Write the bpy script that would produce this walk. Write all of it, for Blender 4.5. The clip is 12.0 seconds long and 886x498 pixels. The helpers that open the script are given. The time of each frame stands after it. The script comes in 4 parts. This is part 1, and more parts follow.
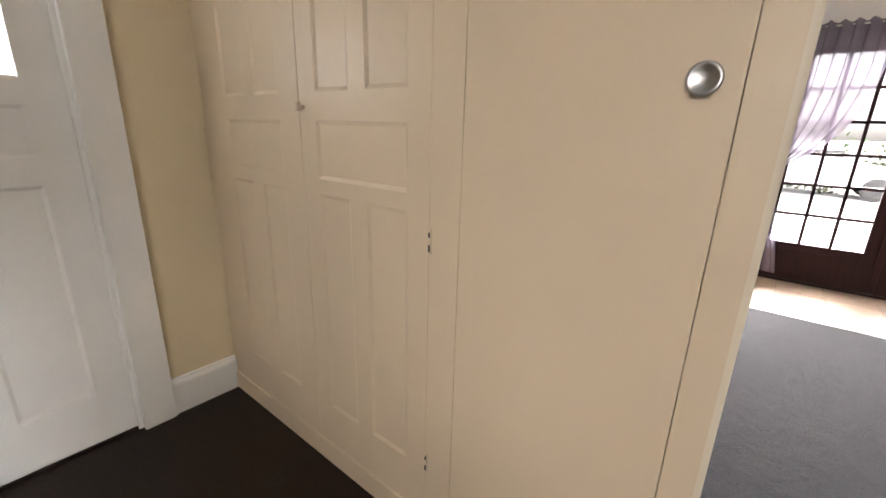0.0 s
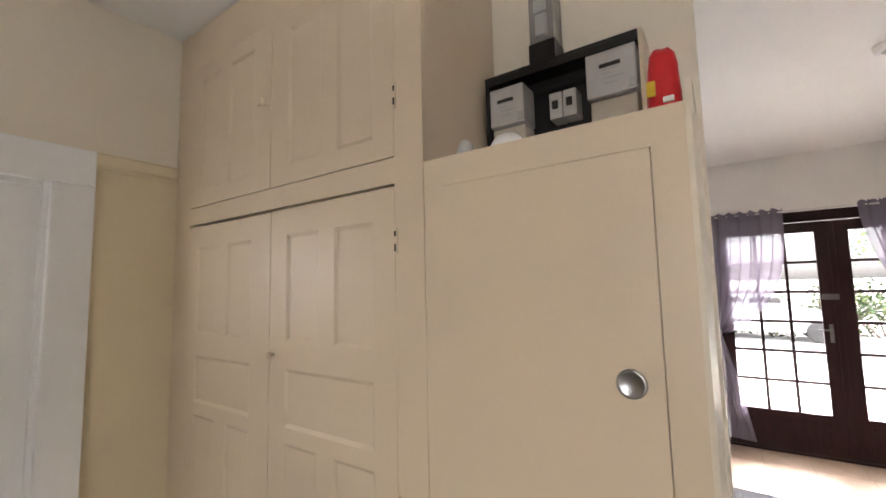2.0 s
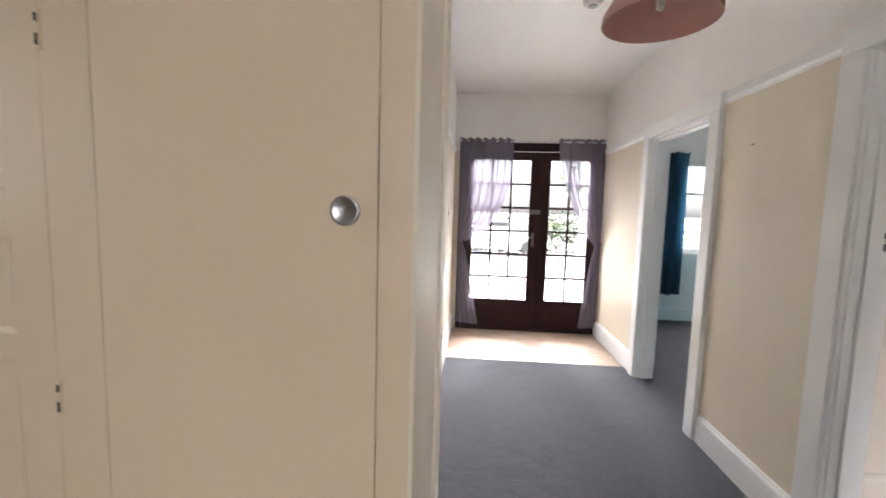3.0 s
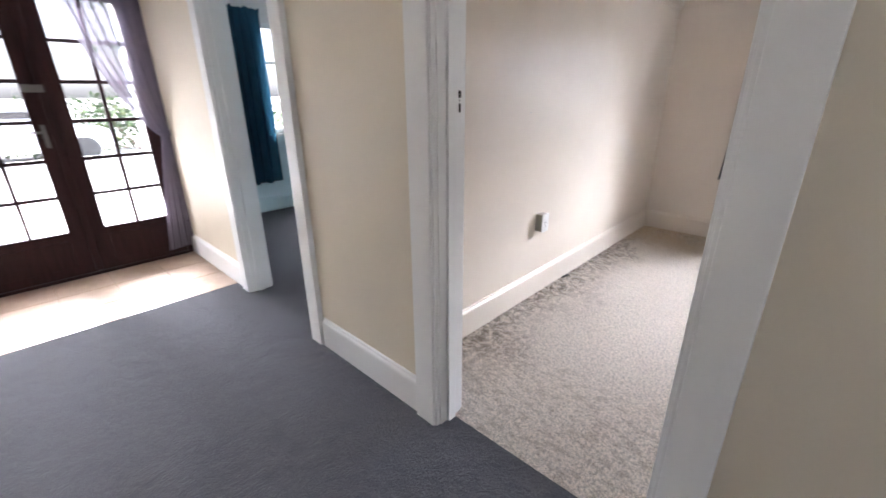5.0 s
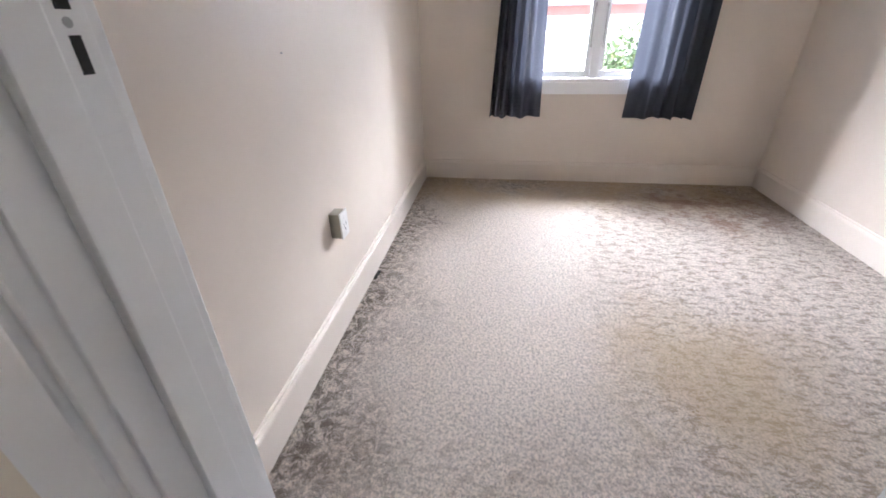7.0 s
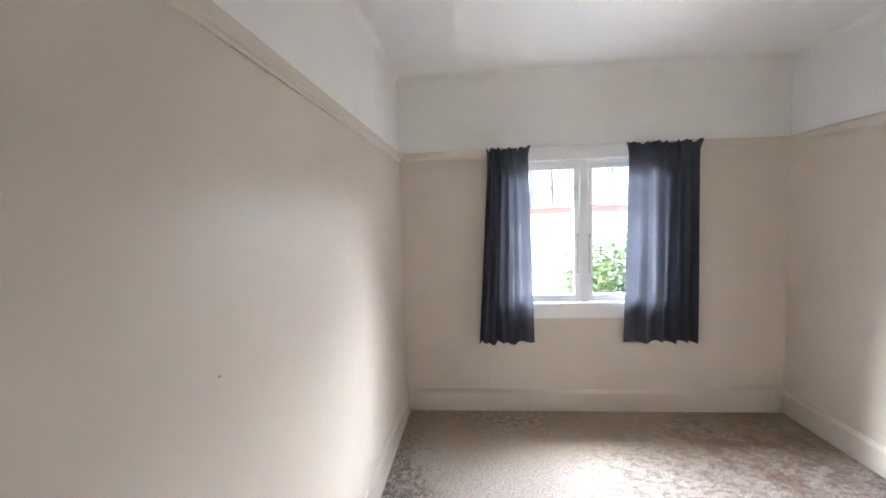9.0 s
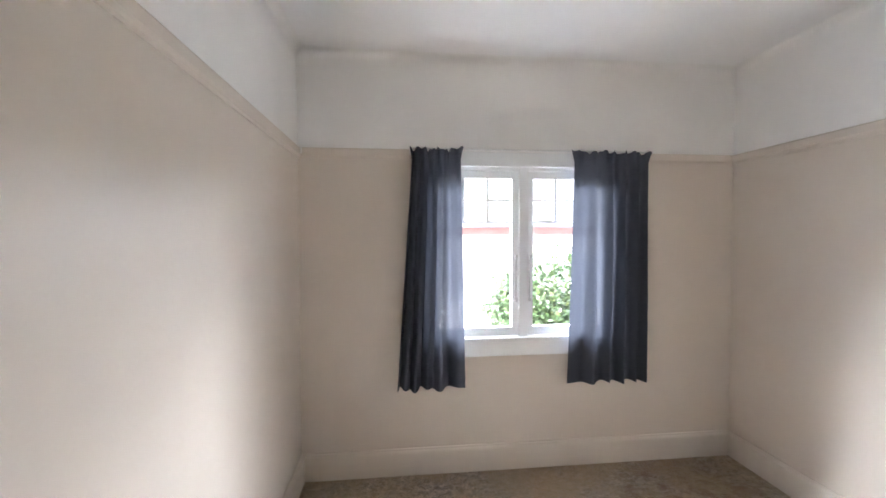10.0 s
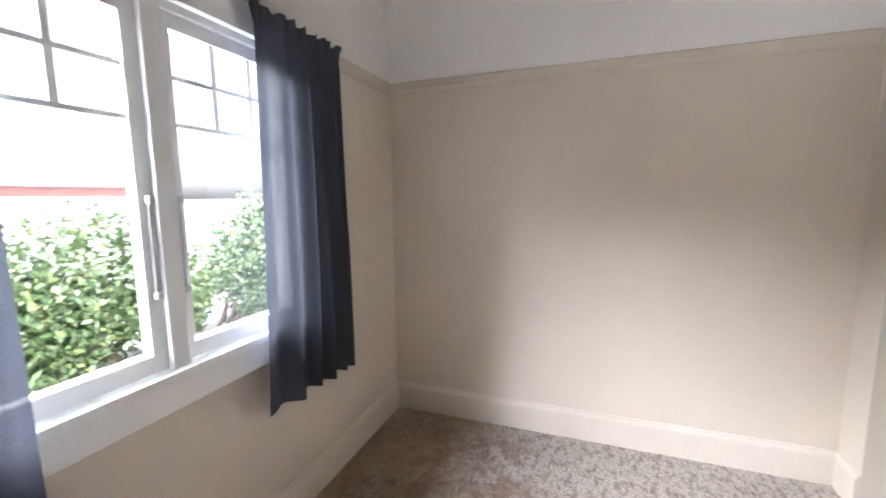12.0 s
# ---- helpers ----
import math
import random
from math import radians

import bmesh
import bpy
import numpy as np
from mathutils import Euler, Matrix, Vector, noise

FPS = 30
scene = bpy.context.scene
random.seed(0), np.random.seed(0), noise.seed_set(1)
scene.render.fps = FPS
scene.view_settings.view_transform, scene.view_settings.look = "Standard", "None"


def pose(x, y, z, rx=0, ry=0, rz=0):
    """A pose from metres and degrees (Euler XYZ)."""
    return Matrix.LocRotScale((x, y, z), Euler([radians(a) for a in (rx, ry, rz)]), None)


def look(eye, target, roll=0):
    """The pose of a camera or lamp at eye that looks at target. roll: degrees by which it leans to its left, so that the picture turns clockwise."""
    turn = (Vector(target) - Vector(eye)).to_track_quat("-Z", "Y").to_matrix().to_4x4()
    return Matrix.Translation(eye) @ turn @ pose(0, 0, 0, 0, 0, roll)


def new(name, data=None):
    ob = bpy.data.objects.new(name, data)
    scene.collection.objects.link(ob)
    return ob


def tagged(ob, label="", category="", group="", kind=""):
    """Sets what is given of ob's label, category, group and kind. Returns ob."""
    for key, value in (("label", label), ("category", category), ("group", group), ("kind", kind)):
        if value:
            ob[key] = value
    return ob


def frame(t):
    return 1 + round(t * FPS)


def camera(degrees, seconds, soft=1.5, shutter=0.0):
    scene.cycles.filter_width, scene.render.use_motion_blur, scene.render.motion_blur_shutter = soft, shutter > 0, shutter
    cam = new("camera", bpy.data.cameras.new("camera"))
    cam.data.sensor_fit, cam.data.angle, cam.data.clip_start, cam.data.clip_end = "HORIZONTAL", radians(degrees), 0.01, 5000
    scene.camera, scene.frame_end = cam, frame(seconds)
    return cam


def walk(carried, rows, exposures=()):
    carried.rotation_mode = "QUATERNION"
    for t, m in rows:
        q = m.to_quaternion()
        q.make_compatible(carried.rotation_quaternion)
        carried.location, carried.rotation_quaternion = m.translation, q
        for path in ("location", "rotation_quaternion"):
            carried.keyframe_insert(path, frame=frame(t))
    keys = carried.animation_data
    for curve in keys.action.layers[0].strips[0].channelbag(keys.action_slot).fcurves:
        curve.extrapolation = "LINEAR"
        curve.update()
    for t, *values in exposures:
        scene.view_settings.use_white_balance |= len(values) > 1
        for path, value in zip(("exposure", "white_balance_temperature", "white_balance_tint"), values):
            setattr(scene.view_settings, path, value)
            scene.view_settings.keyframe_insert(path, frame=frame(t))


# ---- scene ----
cam = camera(94.3, 12.0, 1.6, 0.2)
PATH = [
    (0, (-1.509, -1.878, 1.303), (-2.699, -0.372, 0.74), 1.6),
    (0.5, (-1.502, -1.887, 1.359), (-2.703, -0.33, 0.996), 0.6),
    (1, (-1.501, -1.891, 1.475), (-2.703, -0.294, 1.405), -1.5),
    (1.5, (-1.482, -1.908, 1.582), (-2.659, -0.304, 1.78), -2.4),
    (2, (-1.474, -1.902, 1.567), (-2.596, -0.256, 1.749), -1.3),
    (2.5, (-1.463, -1.844, 1.426), (-2.232, 0.002, 1.392), 1.0),
    (2.7, (-1.436, -1.821, 1.395), (-1.944, 0.11, 1.28), 1.3),
    (4.3, (-1.256, -1.457, 1.387), (-0.396, 0.287, 0.917), 0.1),
    (4.5, (-1.172, -1.385, 1.361), (-0.174, 0.255, 0.8), 0.1),
    (5, (-0.981, -1.095, 1.341), (0.376, 0.195, 0.638), -0.4),
    (5.5, (-0.748, -0.85, 1.317), (0.845, -0.01, 0.448), -1.3),
    (6, (-0.505, -0.685, 1.308), (1.156, -0.145, 0.334), -2.8),
    (6.5, (-0.321, -0.529, 1.304), (1.371, -0.202, 0.289), -1.7),
    (7, (-0.194, -0.464, 1.316), (1.54, -0.202, 0.353), -1.2),
    (7.5, (-0.1, -0.463, 1.356), (1.703, -0.088, 0.575), -0.9),
    (7.7, (-0.075, -0.465, 1.382), (1.763, -0.047, 0.712), -0.9),
    (9.3, (0.458, -0.33, 1.609), (2.454, -0.229, 1.528), -1.5),
    (9.5, (0.568, -0.372, 1.594), (2.567, -0.323, 1.53), -0.8),
    (10, (0.965, -0.353, 1.562), (2.953, -0.564, 1.5), -0.2),
    (10.5, (1.38, -0.268, 1.484), (3.287, -0.867, 1.41), -0.2),
    (11, (1.771, -0.27, 1.451), (3.49, -1.287, 1.347), -0.6),
    (11.5, (2.111, -0.268, 1.413), (3.415, -1.774, 1.238), -0.8),
    (12, (2.403, -0.283, 1.424), (3.089, -2.144, 1.169), -0.6),
]
walk(cam, [(t, look(eye, target, roll)) for t, eye, target, roll in PATH], [(0, 3.25, 6800, 16), (2.7, 3.13, 6450, 16), (4.3, 3.0, 6000, 17), (5.2, 3.15, 6000, 17), (6.2, 3.1, 6000, 19), (7.7, 2.9, 5950, 16), (9.3, 3.05, 6000, 13), (10.5, 3.05, 6050, 15), (11, 3.15, 6150, 16), (11.5, 3.03, 6150, 16), (12, 2.73, 6150, 15)])

# ---------------------------------------------------------------- light
world = bpy.data.worlds.new("world")
scene.world = world
world.use_nodes = True
wn, wl = world.node_tree.nodes, world.node_tree.links
sky = wn.new("ShaderNodeTexSky")
sky.sky_type, sky.sun_disc = "NISHITA", False
sky.sun_elevation, sky.sun_rotation = radians(58), radians(276)
sky.air_density, sky.dust_density, sky.ozone_density = 1.0, 3.0, 1.0
wn["Background"].inputs["Strength"].default_value = 0.09
pale = wn.new("ShaderNodeHueSaturation")
pale.inputs["Saturation"].default_value = 0.3
wl.new(sky.outputs[0], pale.inputs["Color"])
wl.new(pale.outputs[0], wn["Background"].inputs["Color"])

sun = new("sun", bpy.data.lights.new("sun", "SUN"))
sun.data.energy, sun.data.angle, sun.data.color = 1.9, radians(10), (1.0, 0.96, 0.9)
sun.matrix_world = look((0, 0, 0), (math.cos(radians(58)), -0.06, -math.sin(radians(58))))


def sky_lamp(name, at, aim, w, h, watts, col=(1.0, 0.98, 0.97)):
    """Added area lamp outside an opening, standing in for sky light falling through it."""
    la = bpy.data.lights.new(name, "AREA")
    la.shape, la.size, la.size_y, la.energy, la.color = "RECTANGLE", w, h, watts, col
    ob = new(name, la)
    ob.matrix_world = look(at, aim)
    return ob


COOL = (0.93, 0.965, 1.0)
sky_lamp("bedroom_sky", (9.6, -1.17, 6.7), (2.2, -1.05, 0.5), 6.5, 6.4, 2400, COOL)
sky_lamp("bedroom_sky", (7.0, 2.6, 4.2), (3.3, -1.4, 1.0), 3.6, 2.2, 750, COOL)
sky_lamp("bedroom_sky", (7.4, -6.2, 5.2), (2.9, 0.0, 0.8), 5.0, 2.2, 375, COOL)
sky_lamp("bedroom_sky", (8.4, -5.0, 3.6), (2.6, -0.6, 1.0), 4.2, 2.4, 345, COOL)
sky_lamp("porch_sky", (0.3, 9.0, 4.8), (-0.8, 2.0, 0.9), 3.4, 3.0, 760)
sky_lamp("blue_room_sky", (1.95, 5.2, 3.1), (1.95, 3.0, 0.8), 1.8, 1.4, 120)
sky_lamp("side_room_sky", (-2.3, 4.2, 3.0), (-2.3, 2.4, 0.8), 1.4, 1.4, 60)
# fill lamp added behind the camera to brighten the cupboards
sky_lamp("south_fill", (0.2, -5.6, 2.5), (-2.2, -1.4, 0.8), 3.0, 1.4, 24.0, (1.0, 0.95, 0.88))


# ---------------------------------------------------------------- materials
def base_material(name, rough=0.5, metal=0.0):
    m = bpy.data.materials.new(name)
    m.use_nodes = True
    b = m.node_tree.nodes["Principled BSDF"]
    b.inputs["Roughness"].default_value, b.inputs["Metallic"].default_value = rough, metal
    return m, m.node_tree.nodes, m.node_tree.links, b


def noise_node(n, l, scale, detail=4.0, rough=0.55, stretch=(1, 1, 1)):
    c = n.new("ShaderNodeTexCoord")
    mp = n.new("ShaderNodeMapping")
    mp.inputs["Scale"].default_value = stretch
    t = n.new("ShaderNodeTexNoise")
    t.inputs["Scale"].default_value, t.inputs["Detail"].default_value, t.inputs["Roughness"].default_value = scale, detail, rough
    l.new(c.outputs["Object"], mp.inputs["Vector"])
    l.new(mp.outputs[0], t.inputs["Vector"])
    return t


def ramp_node(n, l, source, stops):
    r = n.new("ShaderNodeValToRGB")
    e = r.color_ramp.elements
    while len(e) < len(stops):
        e.new(0.5)
    for k, (p, c) in enumerate(stops):
        e[k].position, e[k].color = p, (*c, 1) if len(c) == 3 else (c[0], c[0], c[0], 1)
    l.new(source, r.inputs[0])
    return r


def mix_node(n, l, fac, a, b, mode="MIX"):
    x = n.new("ShaderNodeMix")
    x.data_type, x.blend_type = "RGBA", mode
    for sock, v in ((x.inputs["Factor"], fac), (x.inputs["A"], a), (x.inputs["B"], b)):
        if isinstance(v, (int, float)):
            sock.default_value = v
        elif isinstance(v, tuple):
            sock.default_value = (*v, 1)
        else:
            l.new(v, sock)
    return x.outputs["Result"]


def bump_node(n, l, b, height, strength, distance):
    u = n.new("ShaderNodeBump")
    u.inputs["Strength"].default_value, u.inputs["Distance"].default_value = strength, distance
    l.new(height, u.inputs["Height"])
    l.new(u.outputs[0], b.inputs["Normal"])
    return u


def shade(c, k):
    return tuple(min(1.0, v * k) for v in c)


def paint(name, col, rough=0.5, grime=0.06, relief=0.15):
    """Brushed house paint: broad tone drift, small dirt marks and a faint roller texture."""
    m, n, l, b = base_material(name, rough)
    big = noise_node(n, l, 1.3, 3)
    fine = noise_node(n, l, 38, 5)
    spots = noise_node(n, l, 9, 6, 0.7)
    c1 = ramp_node(n, l, big.outputs["Fac"], [(0.3, shade(col, 1 - grime)), (0.7, shade(col, 1 + grime * 0.5))])
    dirt = ramp_node(n, l, spots.outputs["Fac"], [(0.66, (0,)), (0.8, (1,))])
    dm = n.new("ShaderNodeMath")
    dm.operation = "MULTIPLY"
    dm.inputs[1].default_value = grime * 2.2
    l.new(dirt.outputs[0], dm.inputs[0])
    l.new(mix_node(n, l, dm.outputs[0], c1.outputs[0], shade(col, 0.72)), b.inputs["Base Color"])
    rr = ramp_node(n, l, spots.outputs["Fac"], [(0.2, (max(0.05, rough - 0.1),)), (0.8, (min(1, rough + 0.12),))])
    l.new(rr.outputs[0], b.inputs["Roughness"])
    bump_node(n, l, b, fine.outputs["Fac"], relief, 0.002)
    return m


def plain(name, col, rough=0.5, metal=0.0):
    m, n, l, b = base_material(name, rough, metal)
    t = noise_node(n, l, 14, 4)
    r = ramp_node(n, l, t.outputs["Fac"], [(0.3, shade(col, 0.88)), (0.7, shade(col, 1.06))])
    l.new(r.outputs[0], b.inputs["Base Color"])
    return m


def carpet(name, col, dark, pile=190.0, wear=0.5, relief=0.8, patch=9.0, least=0.12):
    """Cut-pile carpet: tufts, brushed patches and traffic wear."""
    m, n, l, b = base_material(name, 0.95)
    tuft = noise_node(n, l, pile, 4, 0.75)
    brushed = noise_node(n, l, patch, 6, 0.75)
    walk_wear = noise_node(n, l, 1.6, 3)
    c1 = ramp_node(n, l, tuft.outputs["Fac"], [(0.34, shade(col, 0.50)), (0.66, shade(col, 1.25))])
    c2 = ramp_node(n, l, brushed.outputs["Fac"], [(0.45, (0,)), (0.62, (1,))])
    k = n.new("ShaderNodeMath")
    k.operation = "MULTIPLY"
    l.new(c2.outputs[0], k.inputs[0])
    w = ramp_node(n, l, walk_wear.outputs["Fac"], [(0.4, (least,)), (0.65, (wear,))])
    l.new(w.outputs[0], k.inputs[1])
    l.new(mix_node(n, l, k.outputs[0], c1.outputs[0], dark), b.inputs["Base Color"])
    b.inputs["Specular IOR Level"].default_value = 0.1
    b.inputs["Sheen Weight"].default_value = 0.25
    both = n.new("ShaderNodeMath")
    both.operation = "MULTIPLY_ADD"
    both.inputs[1].default_value = 1.6
    l.new(brushed.outputs["Fac"], both.inputs[0])
    l.new(tuft.outputs["Fac"], both.inputs[2])
    bump_node(n, l, b, both.outputs[0], relief, 0.012)
    return m


def bedroom_carpet():
    """Beige carpet, soiled grey beside the walls, with ochre and rust stains near the window corner."""
    m, n, l, b = base_material("beige_carpet", 0.95)
    tuft = noise_node(n, l, 78, 5, 0.85)
    mott = noise_node(n, l, 23, 9, 0.82)
    mott.inputs["Distortion"].default_value = 0.6
    big = noise_node(n, l, 2.2, 4, 0.6)
    col = (0.80, 0.70, 0.60)
    c = ramp_node(n, l, tuft.outputs["Fac"], [(0.40, shade(col, 0.50)), (0.56, shade(col, 1.12))]).outputs[0]
    g = n.new("ShaderNodeNewGeometry")
    s = n.new("ShaderNodeSeparateXYZ")
    l.new(g.outputs["Position"], s.inputs[0])

    def band(axis, p0, p1):
        r = n.new("ShaderNodeMapRange")
        r.interpolation_type = "SMOOTHSTEP"
        r.inputs["From Min"].default_value, r.inputs["From Max"].default_value = p0, p1
        l.new(s.outputs[axis], r.inputs["Value"])
        return r.outputs[0]

    def op(kind, a, v):
        x = n.new("ShaderNodeMath")
        x.operation = kind
        for i, q in enumerate((a, v)):
            if isinstance(q, (int, float)):
                x.inputs[i].default_value = q
            else:
                l.new(q, x.inputs[i])
        return x.outputs[0]

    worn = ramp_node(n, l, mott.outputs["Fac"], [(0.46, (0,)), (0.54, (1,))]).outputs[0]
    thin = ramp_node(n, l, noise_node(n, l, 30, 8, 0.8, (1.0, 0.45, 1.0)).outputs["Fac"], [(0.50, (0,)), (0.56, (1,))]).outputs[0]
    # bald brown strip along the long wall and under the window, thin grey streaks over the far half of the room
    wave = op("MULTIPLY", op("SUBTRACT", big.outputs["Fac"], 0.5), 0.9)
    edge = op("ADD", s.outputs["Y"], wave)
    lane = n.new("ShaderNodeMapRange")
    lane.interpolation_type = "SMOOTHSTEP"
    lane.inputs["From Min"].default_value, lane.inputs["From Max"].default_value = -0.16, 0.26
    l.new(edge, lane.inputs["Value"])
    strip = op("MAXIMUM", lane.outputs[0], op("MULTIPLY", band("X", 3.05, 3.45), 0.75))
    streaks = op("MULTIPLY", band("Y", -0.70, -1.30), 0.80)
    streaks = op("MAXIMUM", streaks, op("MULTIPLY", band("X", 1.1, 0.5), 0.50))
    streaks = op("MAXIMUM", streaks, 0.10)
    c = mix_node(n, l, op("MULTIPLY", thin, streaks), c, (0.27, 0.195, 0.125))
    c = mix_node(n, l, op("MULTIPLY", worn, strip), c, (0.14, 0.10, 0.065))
    och = ramp_node(n, l, big.outputs["Fac"], [(0.30, (0,)), (0.52, (1,))]).outputs[0]
    c = mix_node(n, l, op("MULTIPLY", op("MULTIPLY", och, band("X", 2.7, 3.3)), 0.80), c, (0.55, 0.40, 0.23))
    # spilt ochre patch near the middle, and a rusty one in the window corner

    def spot(px, py, rad):
        dx, dy = op("SUBTRACT", s.outputs["X"], px), op("SUBTRACT", s.outputs["Y"], py)
        d = op("ADD", op("SQRT", op("ADD", op("MULTIPLY", dx, dx), op("MULTIPLY", dy, dy)), 0), wave)
        r = n.new("ShaderNodeMapRange")
        r.interpolation_type = "SMOOTHSTEP"
        r.inputs["From Min"].default_value, r.inputs["From Max"].default_value = rad, rad * 0.25
        l.new(d, r.inputs["Value"])
        return r.outputs[0]

    c = mix_node(n, l, op("MULTIPLY", spot(1.2, -1.4, 0.65), 0.55), c, (0.48, 0.34, 0.15))
    rust = ramp_node(n, l, noise_node(n, l, 5.5, 4, 0.7).outputs["Fac"], [(0.44, (0,)), (0.58, (1,))]).outputs[0]
    c = mix_node(n, l, op("MULTIPLY", op("MULTIPLY", rust, spot(3.05, -2.1, 0.75)), 0.75), c, (0.30, 0.14, 0.07))
    l.new(c, b.inputs["Base Color"])
    b.inputs["Specular IOR Level"].default_value = 0.1
    b.inputs["Sheen Weight"].default_value = 0.3
    both = op("ADD", tuft.outputs["Fac"], op("MULTIPLY", mott.outputs["Fac"], 0.7))
    bump_node(n, l, b, both, 1.0, 0.028)
    return m


def cloth(name, col, sheer=0.0, through_light=0.4):
    """Woven curtain cloth that lets some light through."""
    m, n, l, b = base_material(name, 0.9)
    weave = noise_node(n, l, 420, 2, 0.5, (1, 1, 0.4))
    r = ramp_node(n, l, weave.outputs["Fac"], [(0.3, shade(col, 0.8)), (0.7, shade(col, 1.15))])
    l.new(r.outputs[0], b.inputs["Base Color"])
    b.inputs["Specular IOR Level"].default_value = 0.15
    tr = n.new("ShaderNodeBsdfTranslucent")
    l.new(r.outputs[0], tr.inputs["Color"])
    mx = n.new("ShaderNodeMixShader")
    mx.inputs[0].default_value = through_light
    l.new(b.outputs[0], mx.inputs[1])
    l.new(tr.outputs[0], mx.inputs[2])
    last = mx
    if sheer:
        tp = n.new("ShaderNodeBsdfTransparent")
        m2 = n.new("ShaderNodeMixShader")
        m2.inputs[0].default_value = sheer
        l.new(last.outputs[0], m2.inputs[1])
        l.new(tp.outputs[0], m2.inputs[2])
        last = m2
    l.new(last.outputs[0], n["Material Output"].inputs["Surface"])
    return m


def clear_glass(name="window_glass", rough=0.0):
    m, n, l, b = base_material(name, rough)
    b.inputs["Transmission Weight"].default_value, b.inputs["IOR"].default_value = 1.0, 1.45
    return m


def thin_glass():
    """Flat pane: mostly clear with a faint reflection."""
    m, n, l, b = base_material("window_pane_glass")
    gl, tp, mx, fr = (n.new("ShaderNodeBsdfGlossy"), n.new("ShaderNodeBsdfTransparent"), n.new("ShaderNodeMixShader"), n.new("ShaderNodeFresnel"))
    gl.inputs["Roughness"].default_value = 0.02
    fr.inputs["IOR"].default_value = 1.3
    l.new(fr.outputs[0], mx.inputs[0])
    l.new(tp.outputs[0], mx.inputs[1])
    l.new(gl.outputs[0], mx.inputs[2])
    l.new(mx.outputs[0], n["Material Output"].inputs["Surface"])
    return m


def frosted():
    m, n, l, b = base_material("frosted_glass", 0.4)
    t = noise_node(n, l, 70, 2)
    bump_node(n, l, b, t.outputs["Fac"], 0.6, 0.01)
    tr = n.new("ShaderNodeBsdfTranslucent")
    tr.inputs["Color"].default_value = (0.93, 0.95, 0.96, 1)
    b.inputs["Base Color"].default_value = (0.85, 0.87, 0.88, 1)
    mx = n.new("ShaderNodeMixShader")
    mx.inputs[0].default_value = 0.85
    l.new(b.outputs[0], mx.inputs[1])
    l.new(tr.outputs[0], mx.inputs[2])
    l.new(mx.outputs[0], n["Material Output"].inputs["Surface"])
    return m


def stained_wood(name, col, rough=0.35):
    m, n, l, b = base_material(name, rough)
    grain = noise_node(n, l, 9, 8, 0.7, (6, 6, 0.35))
    r = ramp_node(n, l, grain.outputs["Fac"], [(0.3, shade(col, 0.55)), (0.7, shade(col, 1.35))])
    l.new(r.outputs[0], b.inputs["Base Color"])
    b.inputs["Specular IOR Level"].default_value = 0.2
    bump_node(n, l, b, grain.outputs["Fac"], 0.2, 0.002)
    return m


def tile_material():
    m, n, l, b = base_material("floor_tile", 0.28)
    t = noise_node(n, l, 7, 6, 0.65)
    info = n.new("ShaderNodeObjectInfo")
    r = ramp_node(n, l, t.outputs["Fac"], [(0.3, (0.38, 0.285, 0.21)), (0.7, (0.52, 0.41, 0.315))])
    v = ramp_node(n, l, info.outputs["Random"], [(0.0, (0.9, 0.9, 0.9)), (1.0, (1.06, 1.04, 1.02))])
    l.new(mix_node(n, l, 1.0, r.outputs[0], v.outputs[0], "MULTIPLY"), b.inputs["Base Color"])
    bump_node(n, l, b, t.outputs["Fac"], 0.15, 0.003)
    return m


def leaf_material(name, a, c):
    m, n, l, b = base_material(name, 0.5)
    g = n.new("ShaderNodeNewGeometry")
    r = ramp_node(n, l, g.outputs["Random Per Island"], [(0.0, a), (0.75, shade(a, 1.8)), (1.0, c)])
    l.new(r.outputs[0], b.inputs["Base Color"])
    return m


M_BED = paint("bedroom_wall_paint", (0.650, 0.580, 0.497), 0.45)
M_BED_UP = paint("bedroom_frieze_paint", (0.84, 0.83, 0.80), 0.6)
M_CEIL = paint("ceiling_paint", (0.85, 0.84, 0.825), 0.7, 0.03)
M_HALL = paint("hall_wall_paint", (0.72, 0.655, 0.53), 0.5)
M_HALL_UP = paint("hall_frieze_paint", (0.82, 0.80, 0.77), 0.6)
M_NOOK = paint("nook_wall_paint", (0.72, 0.62, 0.43), 0.45)
M_NOOK_UP = paint("nook_frieze_paint", (0.74, 0.68, 0.56), 0.55)
M_CUP = paint("cupboard_paint", (0.675, 0.562, 0.415), 0.38, 0.07, 0.2)
M_TRIM = paint("white_trim_paint", (0.80, 0.81, 0.80), 0.35, 0.05)
M_BEDTRIM = paint("bedroom_skirting_paint", (0.68, 0.615, 0.535), 0.42, 0.05)
M_BLUE = paint("blue_room_paint", (0.60, 0.73, 0.745), 0.5)
M_OUT = paint("exterior_paint", (0.62, 0.60, 0.56), 0.7)
M_HCARPET = carpet("dark_grey_carpet", (0.058, 0.060, 0.072), (0.030, 0.031, 0.038), 90, 0.75, 1.0)
M_WCARPET = carpet("floral_brown_carpet", (0.50, 0.41, 0.28), (0.13, 0.075, 0.035), 60, 0.95, 0.7, 19.0, 0.9)
M_BCARPET = bedroom_carpet()
M_DARKFLOOR = stained_wood("dark_floor", (0.022, 0.013, 0.010), 0.42)
M_DOORWOOD = stained_wood("dark_door_wood", (0.024, 0.007, 0.008), 0.5)
M_TILE = tile_material()
M_GROUT = plain("grout", (0.42, 0.34, 0.26), 0.9)
M_GLASS = thin_glass()
M_FROST = frosted()
